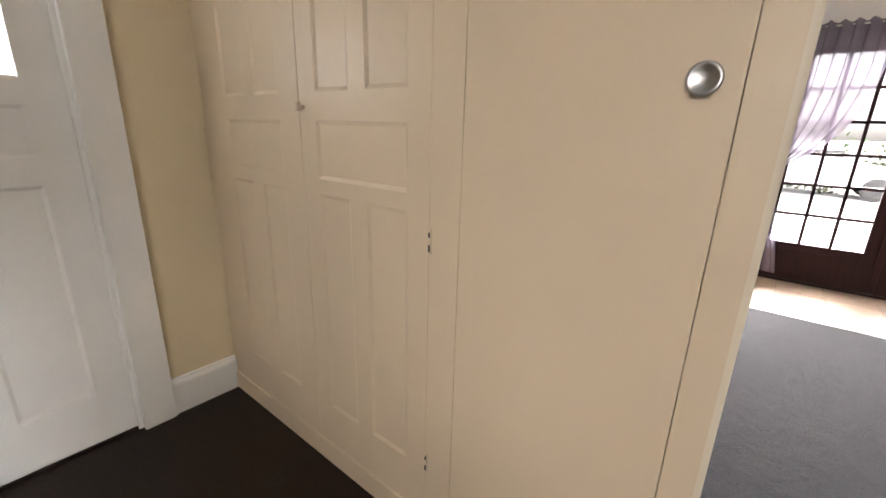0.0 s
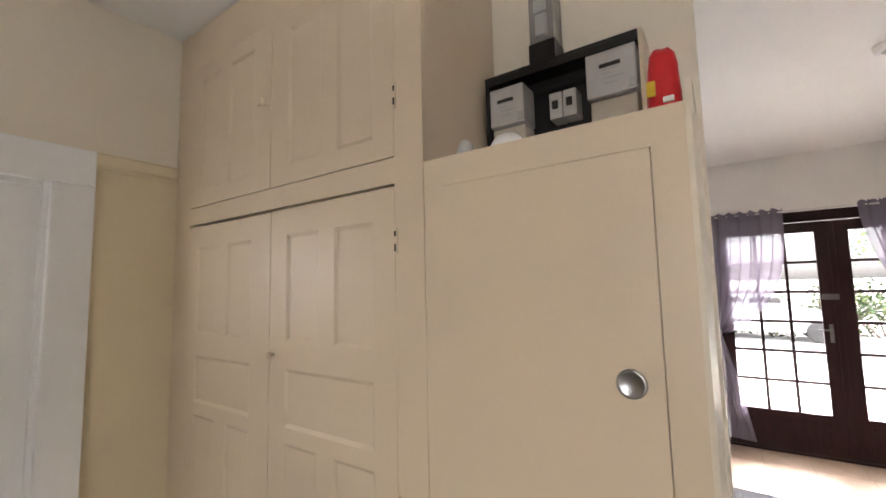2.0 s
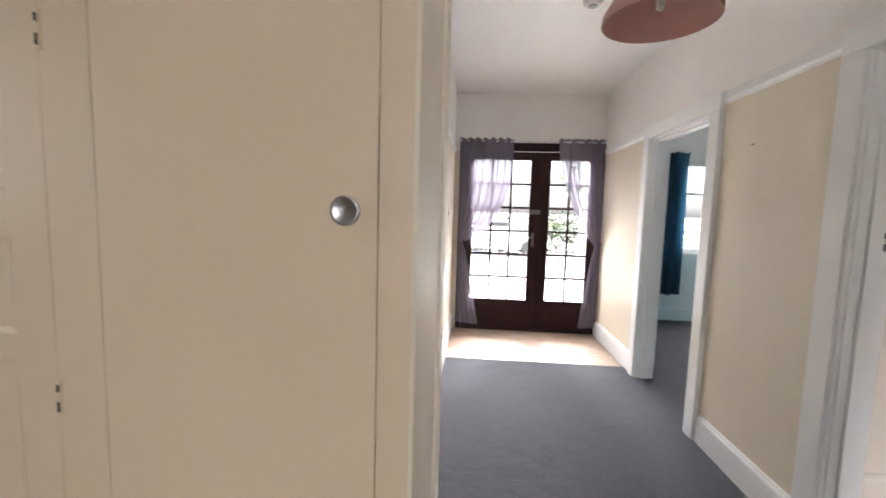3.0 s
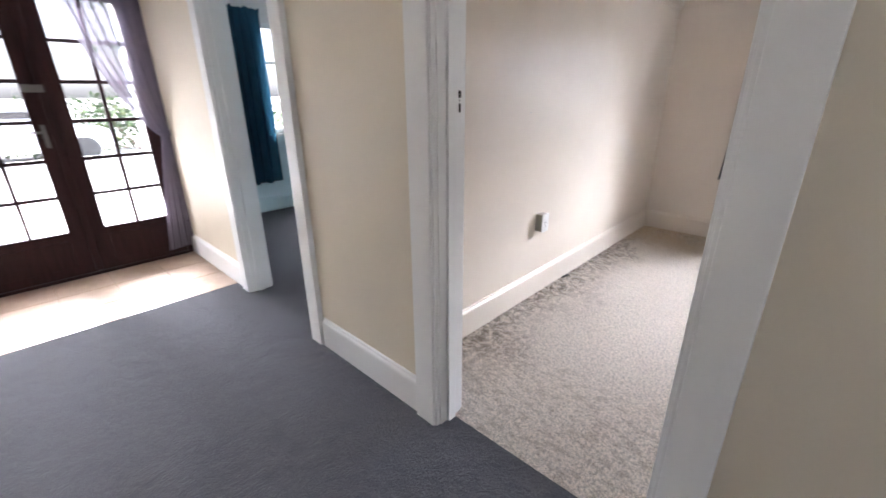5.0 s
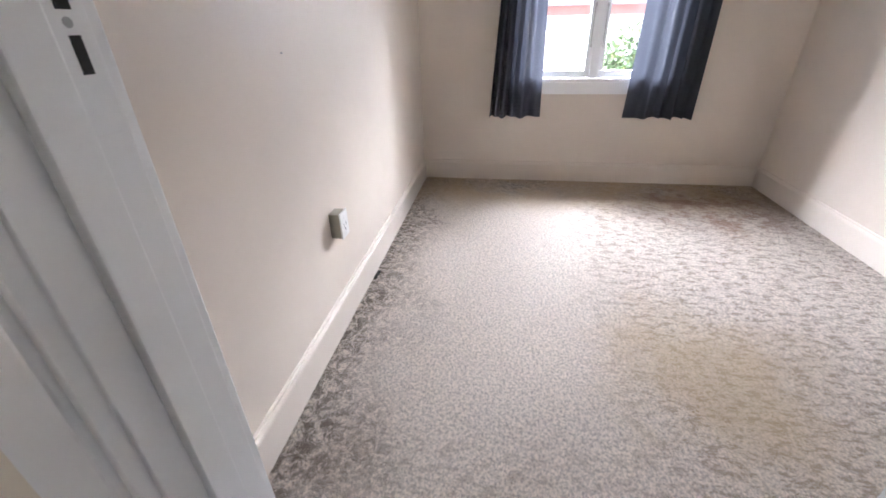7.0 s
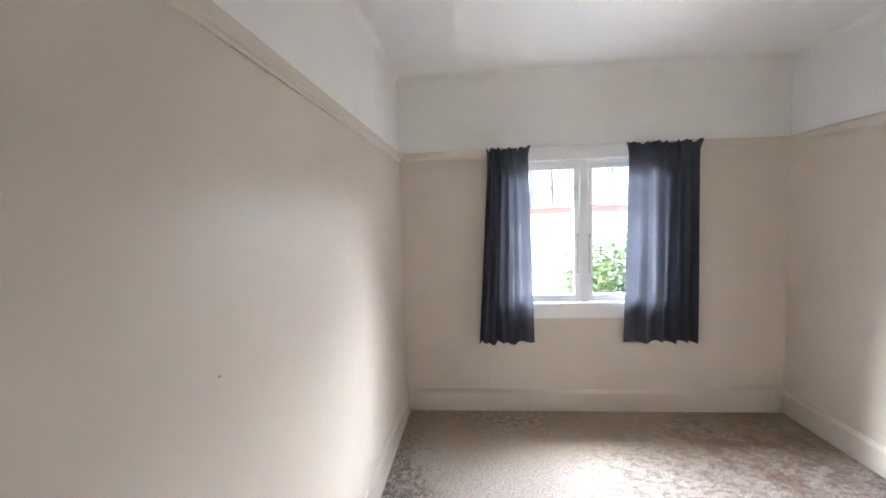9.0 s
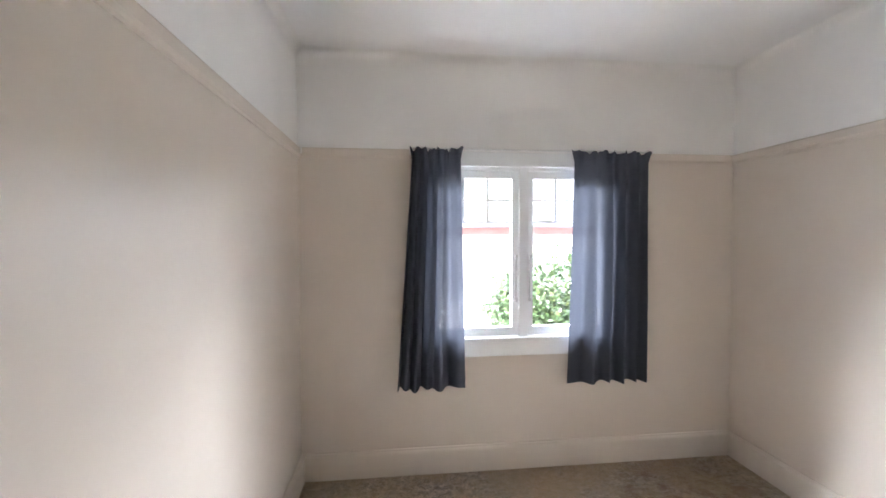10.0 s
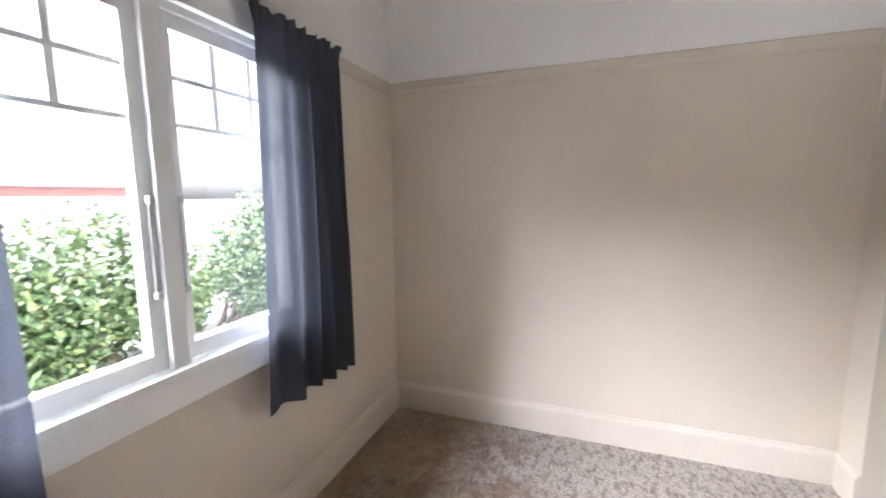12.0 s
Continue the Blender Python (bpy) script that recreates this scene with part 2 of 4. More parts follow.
M_CURT = cloth("slate_curtain_cloth", (0.070, 0.077, 0.098), 0.012, 0.13)
M_SHEER = cloth("lilac_sheer_cloth", (0.27, 0.24, 0.305), 0.27, 0.16)
M_TEAL = cloth("teal_curtain_cloth", (0.018, 0.075, 0.125), 0.0, 0.35)
M_CHROME = plain("chrome", (0.42, 0.43, 0.44), 0.3, 1.0)
M_STEEL = plain("painted_steel", (0.55, 0.55, 0.53), 0.4, 0.4)
M_DARKMETAL = plain("dark_metal", (0.06, 0.055, 0.05), 0.5, 0.6)
# socket box colour lowered to paint in shade on its side away from window
M_BOX_SHADED = plain("cream_plastic_shaded", (0.36, 0.335, 0.27), 0.45)
M_LOCK = plain("dull_grey_metal", (0.17, 0.165, 0.16), 0.45, 0.5)
M_BLACK = plain("black_plastic", (0.007, 0.005, 0.005), 0.6)
M_METER = plain("aged_grey_plastic", (0.50, 0.49, 0.47), 0.35)
M_METERLOW = plain("yellowed_plastic", (0.52, 0.47, 0.38), 0.45)
M_HOLE = plain("dark_hole", (0.012, 0.010, 0.009), 0.9)
M_WHITEPL = plain("white_plastic", (0.74, 0.74, 0.72), 0.35)
M_GREYPL = plain("grey_plastic", (0.42, 0.43, 0.42), 0.4)
M_CLEARPL = plain("clear_smoke_plastic", (0.30, 0.29, 0.27), 0.25)
M_RED = plain("red_packaging", (0.62, 0.02, 0.025), 0.3)
M_YELLOW = plain("yellow_print", (0.75, 0.55, 0.04), 0.4)
M_LAMP = paint("dusky_pink_enamel", (0.52, 0.29, 0.26), 0.4, 0.04)
M_LEAF = leaf_material("hedge_leaf", (0.022, 0.042, 0.013), (0.12, 0.135, 0.04))
M_LEAF2 = leaf_material("tree_leaf", (0.05, 0.10, 0.035), (0.20, 0.28, 0.09))
M_BARK = plain("bark", (0.12, 0.085, 0.06), 0.9)
M_CONC = paint("pale_concrete", (0.54, 0.53, 0.515), 0.9, 0.12, 0.5)
M_ROOF = paint("grey_roof", (0.16, 0.175, 0.20), 0.7, 0.1)
M_BRICK = paint("red_brick_wall", (0.35, 0.19, 0.17), 0.85, 0.15)
M_CAR = plain("silver_car_paint", (0.55, 0.57, 0.60), 0.25, 0.5)
M_TYRE = plain("tyre_rubber", (0.025, 0.025, 0.025), 0.8)


# ---------------------------------------------------------------- builders
def add_box(bm, x0, x1, y0, y1, z0, z1, mat=0, sides=None, bevel=0.0):
    """A box; sides maps a direction such as '-x' to a material slot."""
    x0, x1 = min(x0, x1), max(x0, x1)
    y0, y1 = min(y0, y1), max(y0, y1)
    z0, z1 = min(z0, z1), max(z0, z1)
    v = [bm.verts.new(p) for p in ((x0, y0, z0), (x1, y0, z0), (x1, y1, z0), (x0, y1, z0), (x0, y0, z1), (x1, y0, z1), (x1, y1, z1), (x0, y1, z1))]
    faces = {"-z": (3, 2, 1, 0), "+z": (4, 5, 6, 7), "-y": (0, 1, 5, 4), "+x": (1, 2, 6, 5), "+y": (2, 3, 7, 6), "-x": (3, 0, 4, 7)}
    made = []
    for d, ids in faces.items():
        f = bm.faces.new([v[i] for i in ids])
        f.material_index = (sides or {}).get(d, mat)
        made.append(f)
    if bevel:
        edges = list({e for f in made for e in f.edges})
        bmesh.ops.bevel(bm, geom=edges, offset=bevel, segments=2, affect="EDGES", profile=0.6)
    return bm


def add_tube(bm, rings, seg=20, cap=True, axis="z", centre=(0, 0, 0), mat=0):
    """A turned shape: rings of (height, radius) along an axis."""
    cx, cy, cz = centre
    loops = []
    for h, r in rings:
        loop = []
        for k in range(seg):
            a = 2 * math.pi * k / seg
            p, q = r * math.cos(a), r * math.sin(a)
            loop.append(bm.verts.new({"z": (cx + p, cy + q, cz + h), "y": (cx + q, cy + h, cz + p), "x": (cx + h, cy + p, cz + q)}[axis]))
        loops.append(loop)
    for a, b in zip(loops, loops[1:]):
        for k in range(seg):
            f = bm.faces.new((a[k], a[(k + 1) % seg], b[(k + 1) % seg], b[k]))
            f.material_index, f.smooth = mat, True
    if cap:
        for lp, flip in ((loops[0], True), (loops[-1], False)):
            f = bm.faces.new(list(reversed(lp)) if flip else lp)
            f.material_index = mat
    return bm


def mesh_of(bm, name, mats):
    me = bpy.data.meshes.new(name)
    bmesh.ops.recalc_face_normals(bm, faces=bm.faces[:])
    bm.to_mesh(me)
    bm.free()
    for m in mats if isinstance(mats, (list, tuple)) else [mats]:
        me.materials.append(m)
    return me


def part(name, bm, material, parent=None, label=""):
    ob = new(name, mesh_of(bm, name, material))
    if parent is not None:
        ob.parent = parent
        ob.matrix_parent_inverse = parent.matrix_world.inverted()
    return tagged(ob, label)


def box_part(name, b, material, parent=None, label="", bevel=0.0):
    return part(name, add_box(bmesh.new(), *b, bevel=bevel), material, parent, label)


def thing(name, at, label, category, group=""):
    e = new(name)
    e.empty_display_size = 0.1
    e.location = at
    bpy.context.view_layer.update()
    return tagged(e, label, category, group)


def structure(name, boxes, mats, label, bevel=0.0):
    bm = bmesh.new()
    for b in boxes:
        add_box(bm, *b[:6], *b[6:], bevel=bevel)
    bmesh.ops.remove_doubles(bm, verts=bm.verts[:], dist=0.0002)
    return tagged(part(name, bm, mats), label, name.split("_")[0], "", "structure")


def moulding(name, profile, p0, p1, normal, material, parent=None, label=""):
    """A straight moulding: profile of (out, up) swept from p0 to p1 along a wall whose outward direction is normal."""
    bm = bmesh.new()
    nx, ny = normal
    ends = []
    for p in (p0, p1):
        ends.append([bm.verts.new((p[0] + nx * o, p[1] + ny * o, p[2] + u)) for o, u in profile])
    k = len(profile)
    for i in range(k):
        bm.faces.new((ends[0][i], ends[0][(i + 1) % k], ends[1][(i + 1) % k], ends[1][i]))
    bm.faces.new(ends[0])
    bm.faces.new(list(reversed(ends[1])))
    return part(name, bm, material, parent, label)


SKIRT = [(0, 0), (0.020, 0), (0.020, 0.145), (0.017, 0.155), (0.010, 0.163), (0.008, 0.172), (0, 0.175)]
RAIL = [(0, 0), (0.007, 0.0), (0.009, 0.012), (0.015, 0.018), (0.018, 0.025), (0.018, 0.062), (0.015, 0.068), (0, 0.070)]


# ---------------------------------------------------------------- large structure
CE, ZR = 2.72, 2.085
HW, HE, HN = -1.66, 0.03, 3.03


def wall_strip(x0, x1, y0, y1, z0, z1, low, high):
    """One stretch of wall, split at the picture rail: low and high map directions to material slots."""
    out = []
    if z0 < ZR:
        out.append((x0, x1, y0, y1, z0, min(z1, ZR), 0, low))
    if z1 > ZR:
        out.append((x0, x1, y0, y1, max(z0, ZR), z1, 0, high))
    return out


# slots: 0 plain, 1 hall, 2 hall frieze, 3 bedroom, 4 bedroom frieze, 5 blue, 6 nook, 7 outside, 8 nook frieze
WM = [M_HALL_UP, M_HALL, M_HALL_UP, M_BED, M_BED_UP, M_BLUE, M_NOOK, M_OUT, M_NOOK_UP]
bx = []
hb, hbu = {"-x": 1, "+x": 3, "+y": 1, "-y": 1}, {"-x": 2, "+x": 4}
hl, hlu = {"-x": 1, "+x": 5, "+y": 5, "-y": 1}, {"-x": 2, "+x": 0}
bx += wall_strip(HE, 0.15, -3.30, -0.97, -0.05, CE, hb, hbu)
bx += wall_strip(HE, 0.15, -0.09, 0.335, -0.05, CE, hb, hbu)
bx += wall_strip(HE, 0.15, -0.97, -0.09, 2.05, CE, hb, hbu)
bx += wall_strip(HE, 0.15, 0.335, 0.90, -0.05, CE, hl, hlu)
bx += wall_strip(HE, 0.15, 0.90, 1.80, 2.05, CE, hl, hlu)
bx += wall_strip(HE, 0.15, 1.80, HN + 0.15, -0.05, CE, hl, hlu)
bx += wall_strip(HE, 0.15, HN + 0.15, 3.90, -0.30, CE, {"-x": 7, "+x": 5}, {"-x": 7})
structure("wall_hall_east", bx, WM, "cream hall wall with white frieze above a picture rail")

bx = wall_strip(0.15, 3.63, 0.275, 0.395, -0.05, CE, {"-y": 3, "+y": 5}, {"-y": 4})
structure("wall_bedroom_north", bx, WM, "beige painted plaster wall with pale frieze")
bx = wall_strip(0.15, 3.80, -2.80, -2.684, -0.30, CE, {"+y": 3, "-y": 7}, {"+y": 4, "-y": 7})
structure("wall_bedroom_south", bx, WM, "beige painted plaster wall with pale frieze")
WY0, WY1, WZ0, WZ1 = -1.80, -0.53, 0.88, 2.02
be, beu = {"-x": 3, "+x": 7, "+y": 7, "-y": 7, "+z": 7}, {"-x": 4, "+x": 7}
bx = wall_strip(3.63, 3.80, -2.684, WY0, -0.30, CE, be, beu)
bx += wall_strip(3.63, 3.80, WY1, 0.395, -0.30, CE, be, beu)
bx += wall_strip(3.63, 3.80, WY0, WY1, -0.30, WZ0, be, beu)
bx += wall_strip(3.63, 3.80, WY0, WY1, WZ1, CE, be, beu)
structure("wall_bedroom_east", bx, WM, "beige outer wall round the bedroom window")
bx = wall_strip(0.15, 1.25, -2.684, -2.50, -0.05, CE, {"+x": 3, "+y": 3}, {"+x": 4, "+y": 4})
structure("wall_bedroom_recess", bx, WM, "beige boxed-in corner of the bedroom")

# blue room shell
bx = wall_strip(3.63, 3.80, 0.395, 4.05, -0.30, CE, {"-x": 5, "+x": 7}, {"+x": 7})
structure("wall_blue_room_east", bx, WM, "pale blue painted wall")
bx = []
bn, bnu = {"-y": 5, "+y": 7, "-x": 5, "+x": 5}, {"+y": 7}
for x0, x1, z0, z1 in ((0.03, 1.30, -0.30, CE), (2.60, 3.63, -0.30, CE), (1.30, 2.60, -0.30, 0.92), (1.30, 2.60, 2.10, CE)):
    bx += wall_strip(x0, x1, 3.90, 4.05, z0, z1, bn, bnu)
structure("wall_blue_room_north", bx, WM, "pale blue wall round the far window")

# hall north and west walls, west room and nook shell
bx = []
hn, hnu = {"-y": 1, "+y": 7, "-x": 1, "+x": 1}, {"-y": 2, "+y": 7}
bx += wall_strip(-1.78, -1.60, HN, HN + 0.15, -0.30, CE, hn, hnu)
bx += [(-1.60, HE, HN, HN + 0.15, 2.18, CE, 0, hnu)]
bx += [(-1.60, HE, HN, HN + 0.15, -0.30, -0.02, 7)]
structure("wall_hall_north", bx, WM, "white plaster wall over dark French doors")
bx = []
wn_, wnu = {"-y": 1, "+y": 7, "+x": 1, "-x": 1}, {"+y": 7}
for x0, x1, z0, z1 in ((-3.62, -2.75, -0.30, CE), (-1.90, -1.78, -0.30, CE), (-2.75, -1.90, -0.30, 0.95), (-2.75, -1.90, 2.05, CE)):
    bx += wall_strip(x0, x1, HN, HN + 0.15, z0, z1, wn_, wnu)
structure("wall_west_room_north", bx, WM, "cream wall of the side room")
bx = []
hw, hwu = {"+x": 1, "-x": 1, "+y": 1, "-y": 1}, {"+x": 2}
bx += wall_strip(-1.78, HW, -0.50, 0.17, -0.05, CE, hw, hwu)
bx += wall_strip(-1.78, HW, 1.00, HN, -0.05, CE, hw, hwu)
bx += wall_strip(-1.78, HW, 0.17, 1.00, 2.05, CE, hw, hwu)
structure("wall_hall_west", bx, WM, "cream glossy hall wall with a doorway")
bx = [(-3.47, -1.495, -0.65, -0.50, -0.05, CE, 0, {"+x": 1, "+y": 1, "-y": 8})]
structure("wall_nook_north", bx, WM, "pale plaster wall behind the meters")
bx = []
nk, nku = {"+x": 6, "-x": 7, "+y": 1, "-y": 1}, {"-x": 7, "+x": 8}
bx += wall_strip(-3.62, -3.47, -1.49, -0.50, -0.30, CE, nk, nku)
bx += wall_strip(-3.62, -3.47, -3.45, -2.33, -0.30, CE, nk, nku)
bx += wall_strip(-3.62, -3.47, -2.33, -1.49, 2.00, CE, nk, nku)
bx += wall_strip(-3.62, -3.47, -0.50, HN, -0.30, CE, {"+x": 1, "-x": 7}, nku)
structure("wall_nook_west", bx, WM, "cream yellow wall with pale frieze")
bx = []
sn, snu = {"+y": 6, "-y": 7, "+x": 1, "-x": 1}, {"-y": 7}
# opening is invented, out of view, and sized to pass the south lamp
for x0, x1, z0, z1 in ((-3.47, -1.55, -0.30, CE), (-0.60, 0.15, -0.30, CE), (-1.55, -0.60, -0.30, 1.10), (-1.55, -0.60, 2.00, CE)):
    bx += wall_strip(x0, x1, -3.45, -3.30, z0, z1, sn, snu)
structure("wall_south", bx, WM, "cream wall with an unseen opening added to let fill light in")

# ceilings, with a shallow cove where they meet the bedroom walls
structure("ceiling_main", [(-3.62, 3.80, -3.45, 3.18, CE, CE + 0.12)], [M_CEIL], "matt white painted ceiling")
structure("ceiling_blue_room", [(0.03, 3.80, 3.184, 4.05, CE, CE + 0.12)], [M_CEIL], "matt white painted ceiling")
COVE = [(0, 0)] + [(0.05 - 0.05 * math.cos(a), -0.05 + 0.05 * math.sin(a)) for a in [math.pi * k / 20 for k in range(11)]]
for p0, p1, nrm in (((0.15, 0.275), (3.63, 0.275), (0, -1)), ((3.63, 0.275), (3.63, -2.684), (-1, 0)), ((1.25, -2.684), (3.63, -2.684), (0, 1))):
    tagged(moulding("trim", COVE, (*p0, CE - 0.001), (*p1, CE - 0.001), nrm, M_BED_UP), "rounded plaster cove under the ceiling", "trim", "", "structure")

# floors
structure("floor_hall", [(-1.72, 0.107, -3.30, 2.02, -0.03, 0.0)], [M_HCARPET], "worn dark grey carpet in the hall")
structure("floor_blue_room", [(0.109, 3.63, 0.335, 3.90, -0.03, -0.002)], [M_HCARPET], "dark grey carpet")
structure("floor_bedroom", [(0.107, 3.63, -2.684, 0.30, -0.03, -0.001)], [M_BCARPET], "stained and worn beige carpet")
structure("floor_west_room", [(-3.47, -1.72, -0.50, HN, -0.03, -0.001)], [M_WCARPET], "brown and beige floral carpet")
structure("floor_nook", [(-3.47, -1.722, -3.30, -0.65, -0.03, -0.002)], [M_DARKFLOOR], "very dark brown smooth floor")
structure("floor_slab", [(-3.47, 3.63, -3.30, HN, -0.30, -0.034)], [M_CONC], "concrete slab under the floors")
tiled = structure("floor_tiled_entry", [(-1.66, 0.03, 2.024, HN + 0.02, -0.03, -0.006)], [M_GROUT], "beige ceramic tiles inside the French doors")


# ---------------------------------------------------------------- skirtings and picture rails
def skirting(p0, p1, nrm, mat):
    return tagged(moulding("baseboard", SKIRT, (*p0, 0), (*p1, 0), nrm, mat), "painted timber skirting board", "baseboard", "", "structure")


def rail(p0, p1, nrm, mat):
    return tagged(moulding("picture_rail", RAIL, (*p0, 2.05), (*p1, 2.05), nrm, mat), "painted timber picture rail", "trim", "", "structure")


for p0, p1, nrm, mat in (
    ((HE, -3.30), (HE, -1.075), (-1, 0), M_TRIM), ((HE, 0.0), (HE, 0.785), (-1, 0), M_TRIM), ((HE, 1.935), (HE, HN), (-1, 0), M_TRIM),
    ((HW, 1.13), (HW, HN), (1, 0), M_TRIM), ((HW, -0.50), (HW, 0.04), (1, 0), M_TRIM),
    ((-3.47, -1.372), (-3.47, -1.08), (1, 0), M_TRIM),
    ((0.15, 0.275), (3.63, 0.275), (0, -1), M_BEDTRIM), ((3.63, 0.255), (3.63, -2.664), (-1, 0), M_BEDTRIM),
    ((1.27, -2.684), (3.63, -2.684), (0, 1), M_BEDTRIM), ((1.25, -2.684), (1.25, -2.50), (1, 0), M_BEDTRIM),
    ((0.15, 3.90), (3.63, 3.90), (0, -1), M_BLUE),
):
    skirting(p0, p1, nrm, mat)
for p0, p1, nrm, mat in (
    ((HE, -3.30), (HE, -1.075), (-1, 0), M_TRIM), ((HE, 0.0), (HE, 0.785), (-1, 0), M_TRIM), ((HE, 1.935), (HE, HN), (-1, 0), M_TRIM),
    ((HW, 1.13), (HW, HN), (1, 0), M_TRIM), ((-3.47, -1.372), (-3.47, -1.08), (1, 0), M_NOOK),
    ((0.15, 0.275), (3.63, 0.275), (0, -1), M_BED), ((3.63, 0.245), (3.63, -0.42), (-1, 0), M_BED), ((3.63, -1.91), (3.63, -2.654), (-1, 0), M_BED),
    ((1.28, -2.684), (3.63, -2.684), (0, 1), M_BED), ((1.25, -2.684), (1.25, -2.50), (1, 0), M_BED),
):
    rail(p0, p1, nrm, mat)


# ---------------------------------------------------------------- doorways
def doorway(y0, y1, face, out, back, label, strike=None, hinge=None):
    """Painted frame round an opening in a north-south wall: y0 to y1 is the clear opening, face and back are the wall's two faces, out the way that face looks."""
    e = thing("door_frame", (face, y0, 0), label, "door frame")
    e["kind"] = "structure"
    top, w = 2.01, 0.105
    for fx, o in ((face, out), (back, -out)):
        for ya, yb in ((y0 - 0.018 - w, y0 - 0.018), (y1 + 0.018, y1 + 0.018 + w)):
            box_part("architrave", (fx, fx + o * 0.032, ya, yb, -0.004, top + 0.018), M_TRIM, e, bevel=0.004)
            yin = yb if ya < y0 else ya
            yo = -0.02 if ya < y0 else 0.02
            box_part("bead", (fx, fx + o * 0.022, yin, yin - yo * 0.55, -0.004, top + 0.012), M_TRIM, e, bevel=0.003)
        box_part("architrave", (fx, fx + o * 0.032, y0 - 0.018 - w, y1 + 0.018 + w, top + 0.019, top + 0.118), M_TRIM, e, bevel=0.004)
    xa, xb = min(face, back) - 0.004, max(face, back) + 0.004
    box_part("jamb", (xa, xb, y0 - 0.022, y0, -0.004, top), M_TRIM, e, bevel=0.003)
    box_part("jamb", (xa, xb, y1, y1 + 0.022, -0.004, top), M_TRIM, e, bevel=0.003)
    box_part("head_jamb", (xa, xb, y0 - 0.022, y1 + 0.022, top, top + 0.022), M_TRIM, e, bevel=0.003)
    xm = face - out * 0.035
    for b in ((y0, y0 + 0.013, -0.004, top), (y1 - 0.013, y1, -0.004, top), (y0 + 0.013, y1 - 0.013, top - 0.013, top)):
        box_part("door_stop", (xm, xm - out * 0.042, *b), M_TRIM, e, bevel=0.003)
    return e


bed_frame = doorway(-0.935, -0.118, HE, -1, 0.15, "white painted timber door frame with no door")
strike = part("strike_plate", add_box(bmesh.new(), 0.112, 0.148, -0.1205, -0.117, 1.235, 1.41, bevel=0.001), M_TRIM, bed_frame, "painted-over metal strike plate")
box_part("latch_hole", (0.124, 0.137, -0.1215, -0.119, 1.331, 1.354), M_HOLE, strike)
box_part("bolt_hole", (0.126, 0.136, -0.1215, -0.119, 1.284, 1.313), M_HOLE, strike)
part("screw", add_tube(bmesh.new(), [(-0.1212, 0.004), (-0.1202, 0.0045)], 10, axis="y", centre=(0.130, 0, 1.322)), M_GREYPL, strike)
for z in (1.03, 0.22, 1.74):
    h = part("hinge_leaf", add_box(bmesh.new(), 0.112, 0.138, -0.9365, -0.9305, z, z + 0.095, bevel=0.0015), M_TRIM, bed_frame, "hinge leaf under white paint")
    part("hinge_pin", add_tube(bmesh.new(), [(z, 0.0065), (z + 0.095, 0.0065)], 12, centre=(0.1125, -0.9285, 0)), M_TRIM, h)
    for dz in (0.018, 0.076):
        part("screw", add_tube(bmesh.new(), [(-0.9315, 0.004), (-0.9300, 0.0035)], 8, axis="y", centre=(0.128, 0, z + dz)), M_LOCK, h)
# thin dark strips stand in for the shadow gap beside the door stops
for za, zb in ((0.0, 0.22), (0.315, 1.03), (1.125, 1.74), (1.835, 2.0)):
    box_part("gap_shadow", (0.1070, 0.1095, -0.9360, -0.9342, za, zb), M_DARKMETAL, bed_frame, "dark strip drawn in as the shadow line between door stop and jamb")
box_part("gap_shadow", (0.1070, 0.1095, -0.1192, -0.1172, 0.0, 2.0), M_DARKMETAL, bed_frame, "dark strip drawn in as the shadow line between door stop and jamb")
doorway(0.925, 1.775, HE, -1, 0.15, "white painted timber door frame to the blue room")
doorway(0.195, 0.975, HW, 1, -1.78, "cream white timber door frame to the side room")


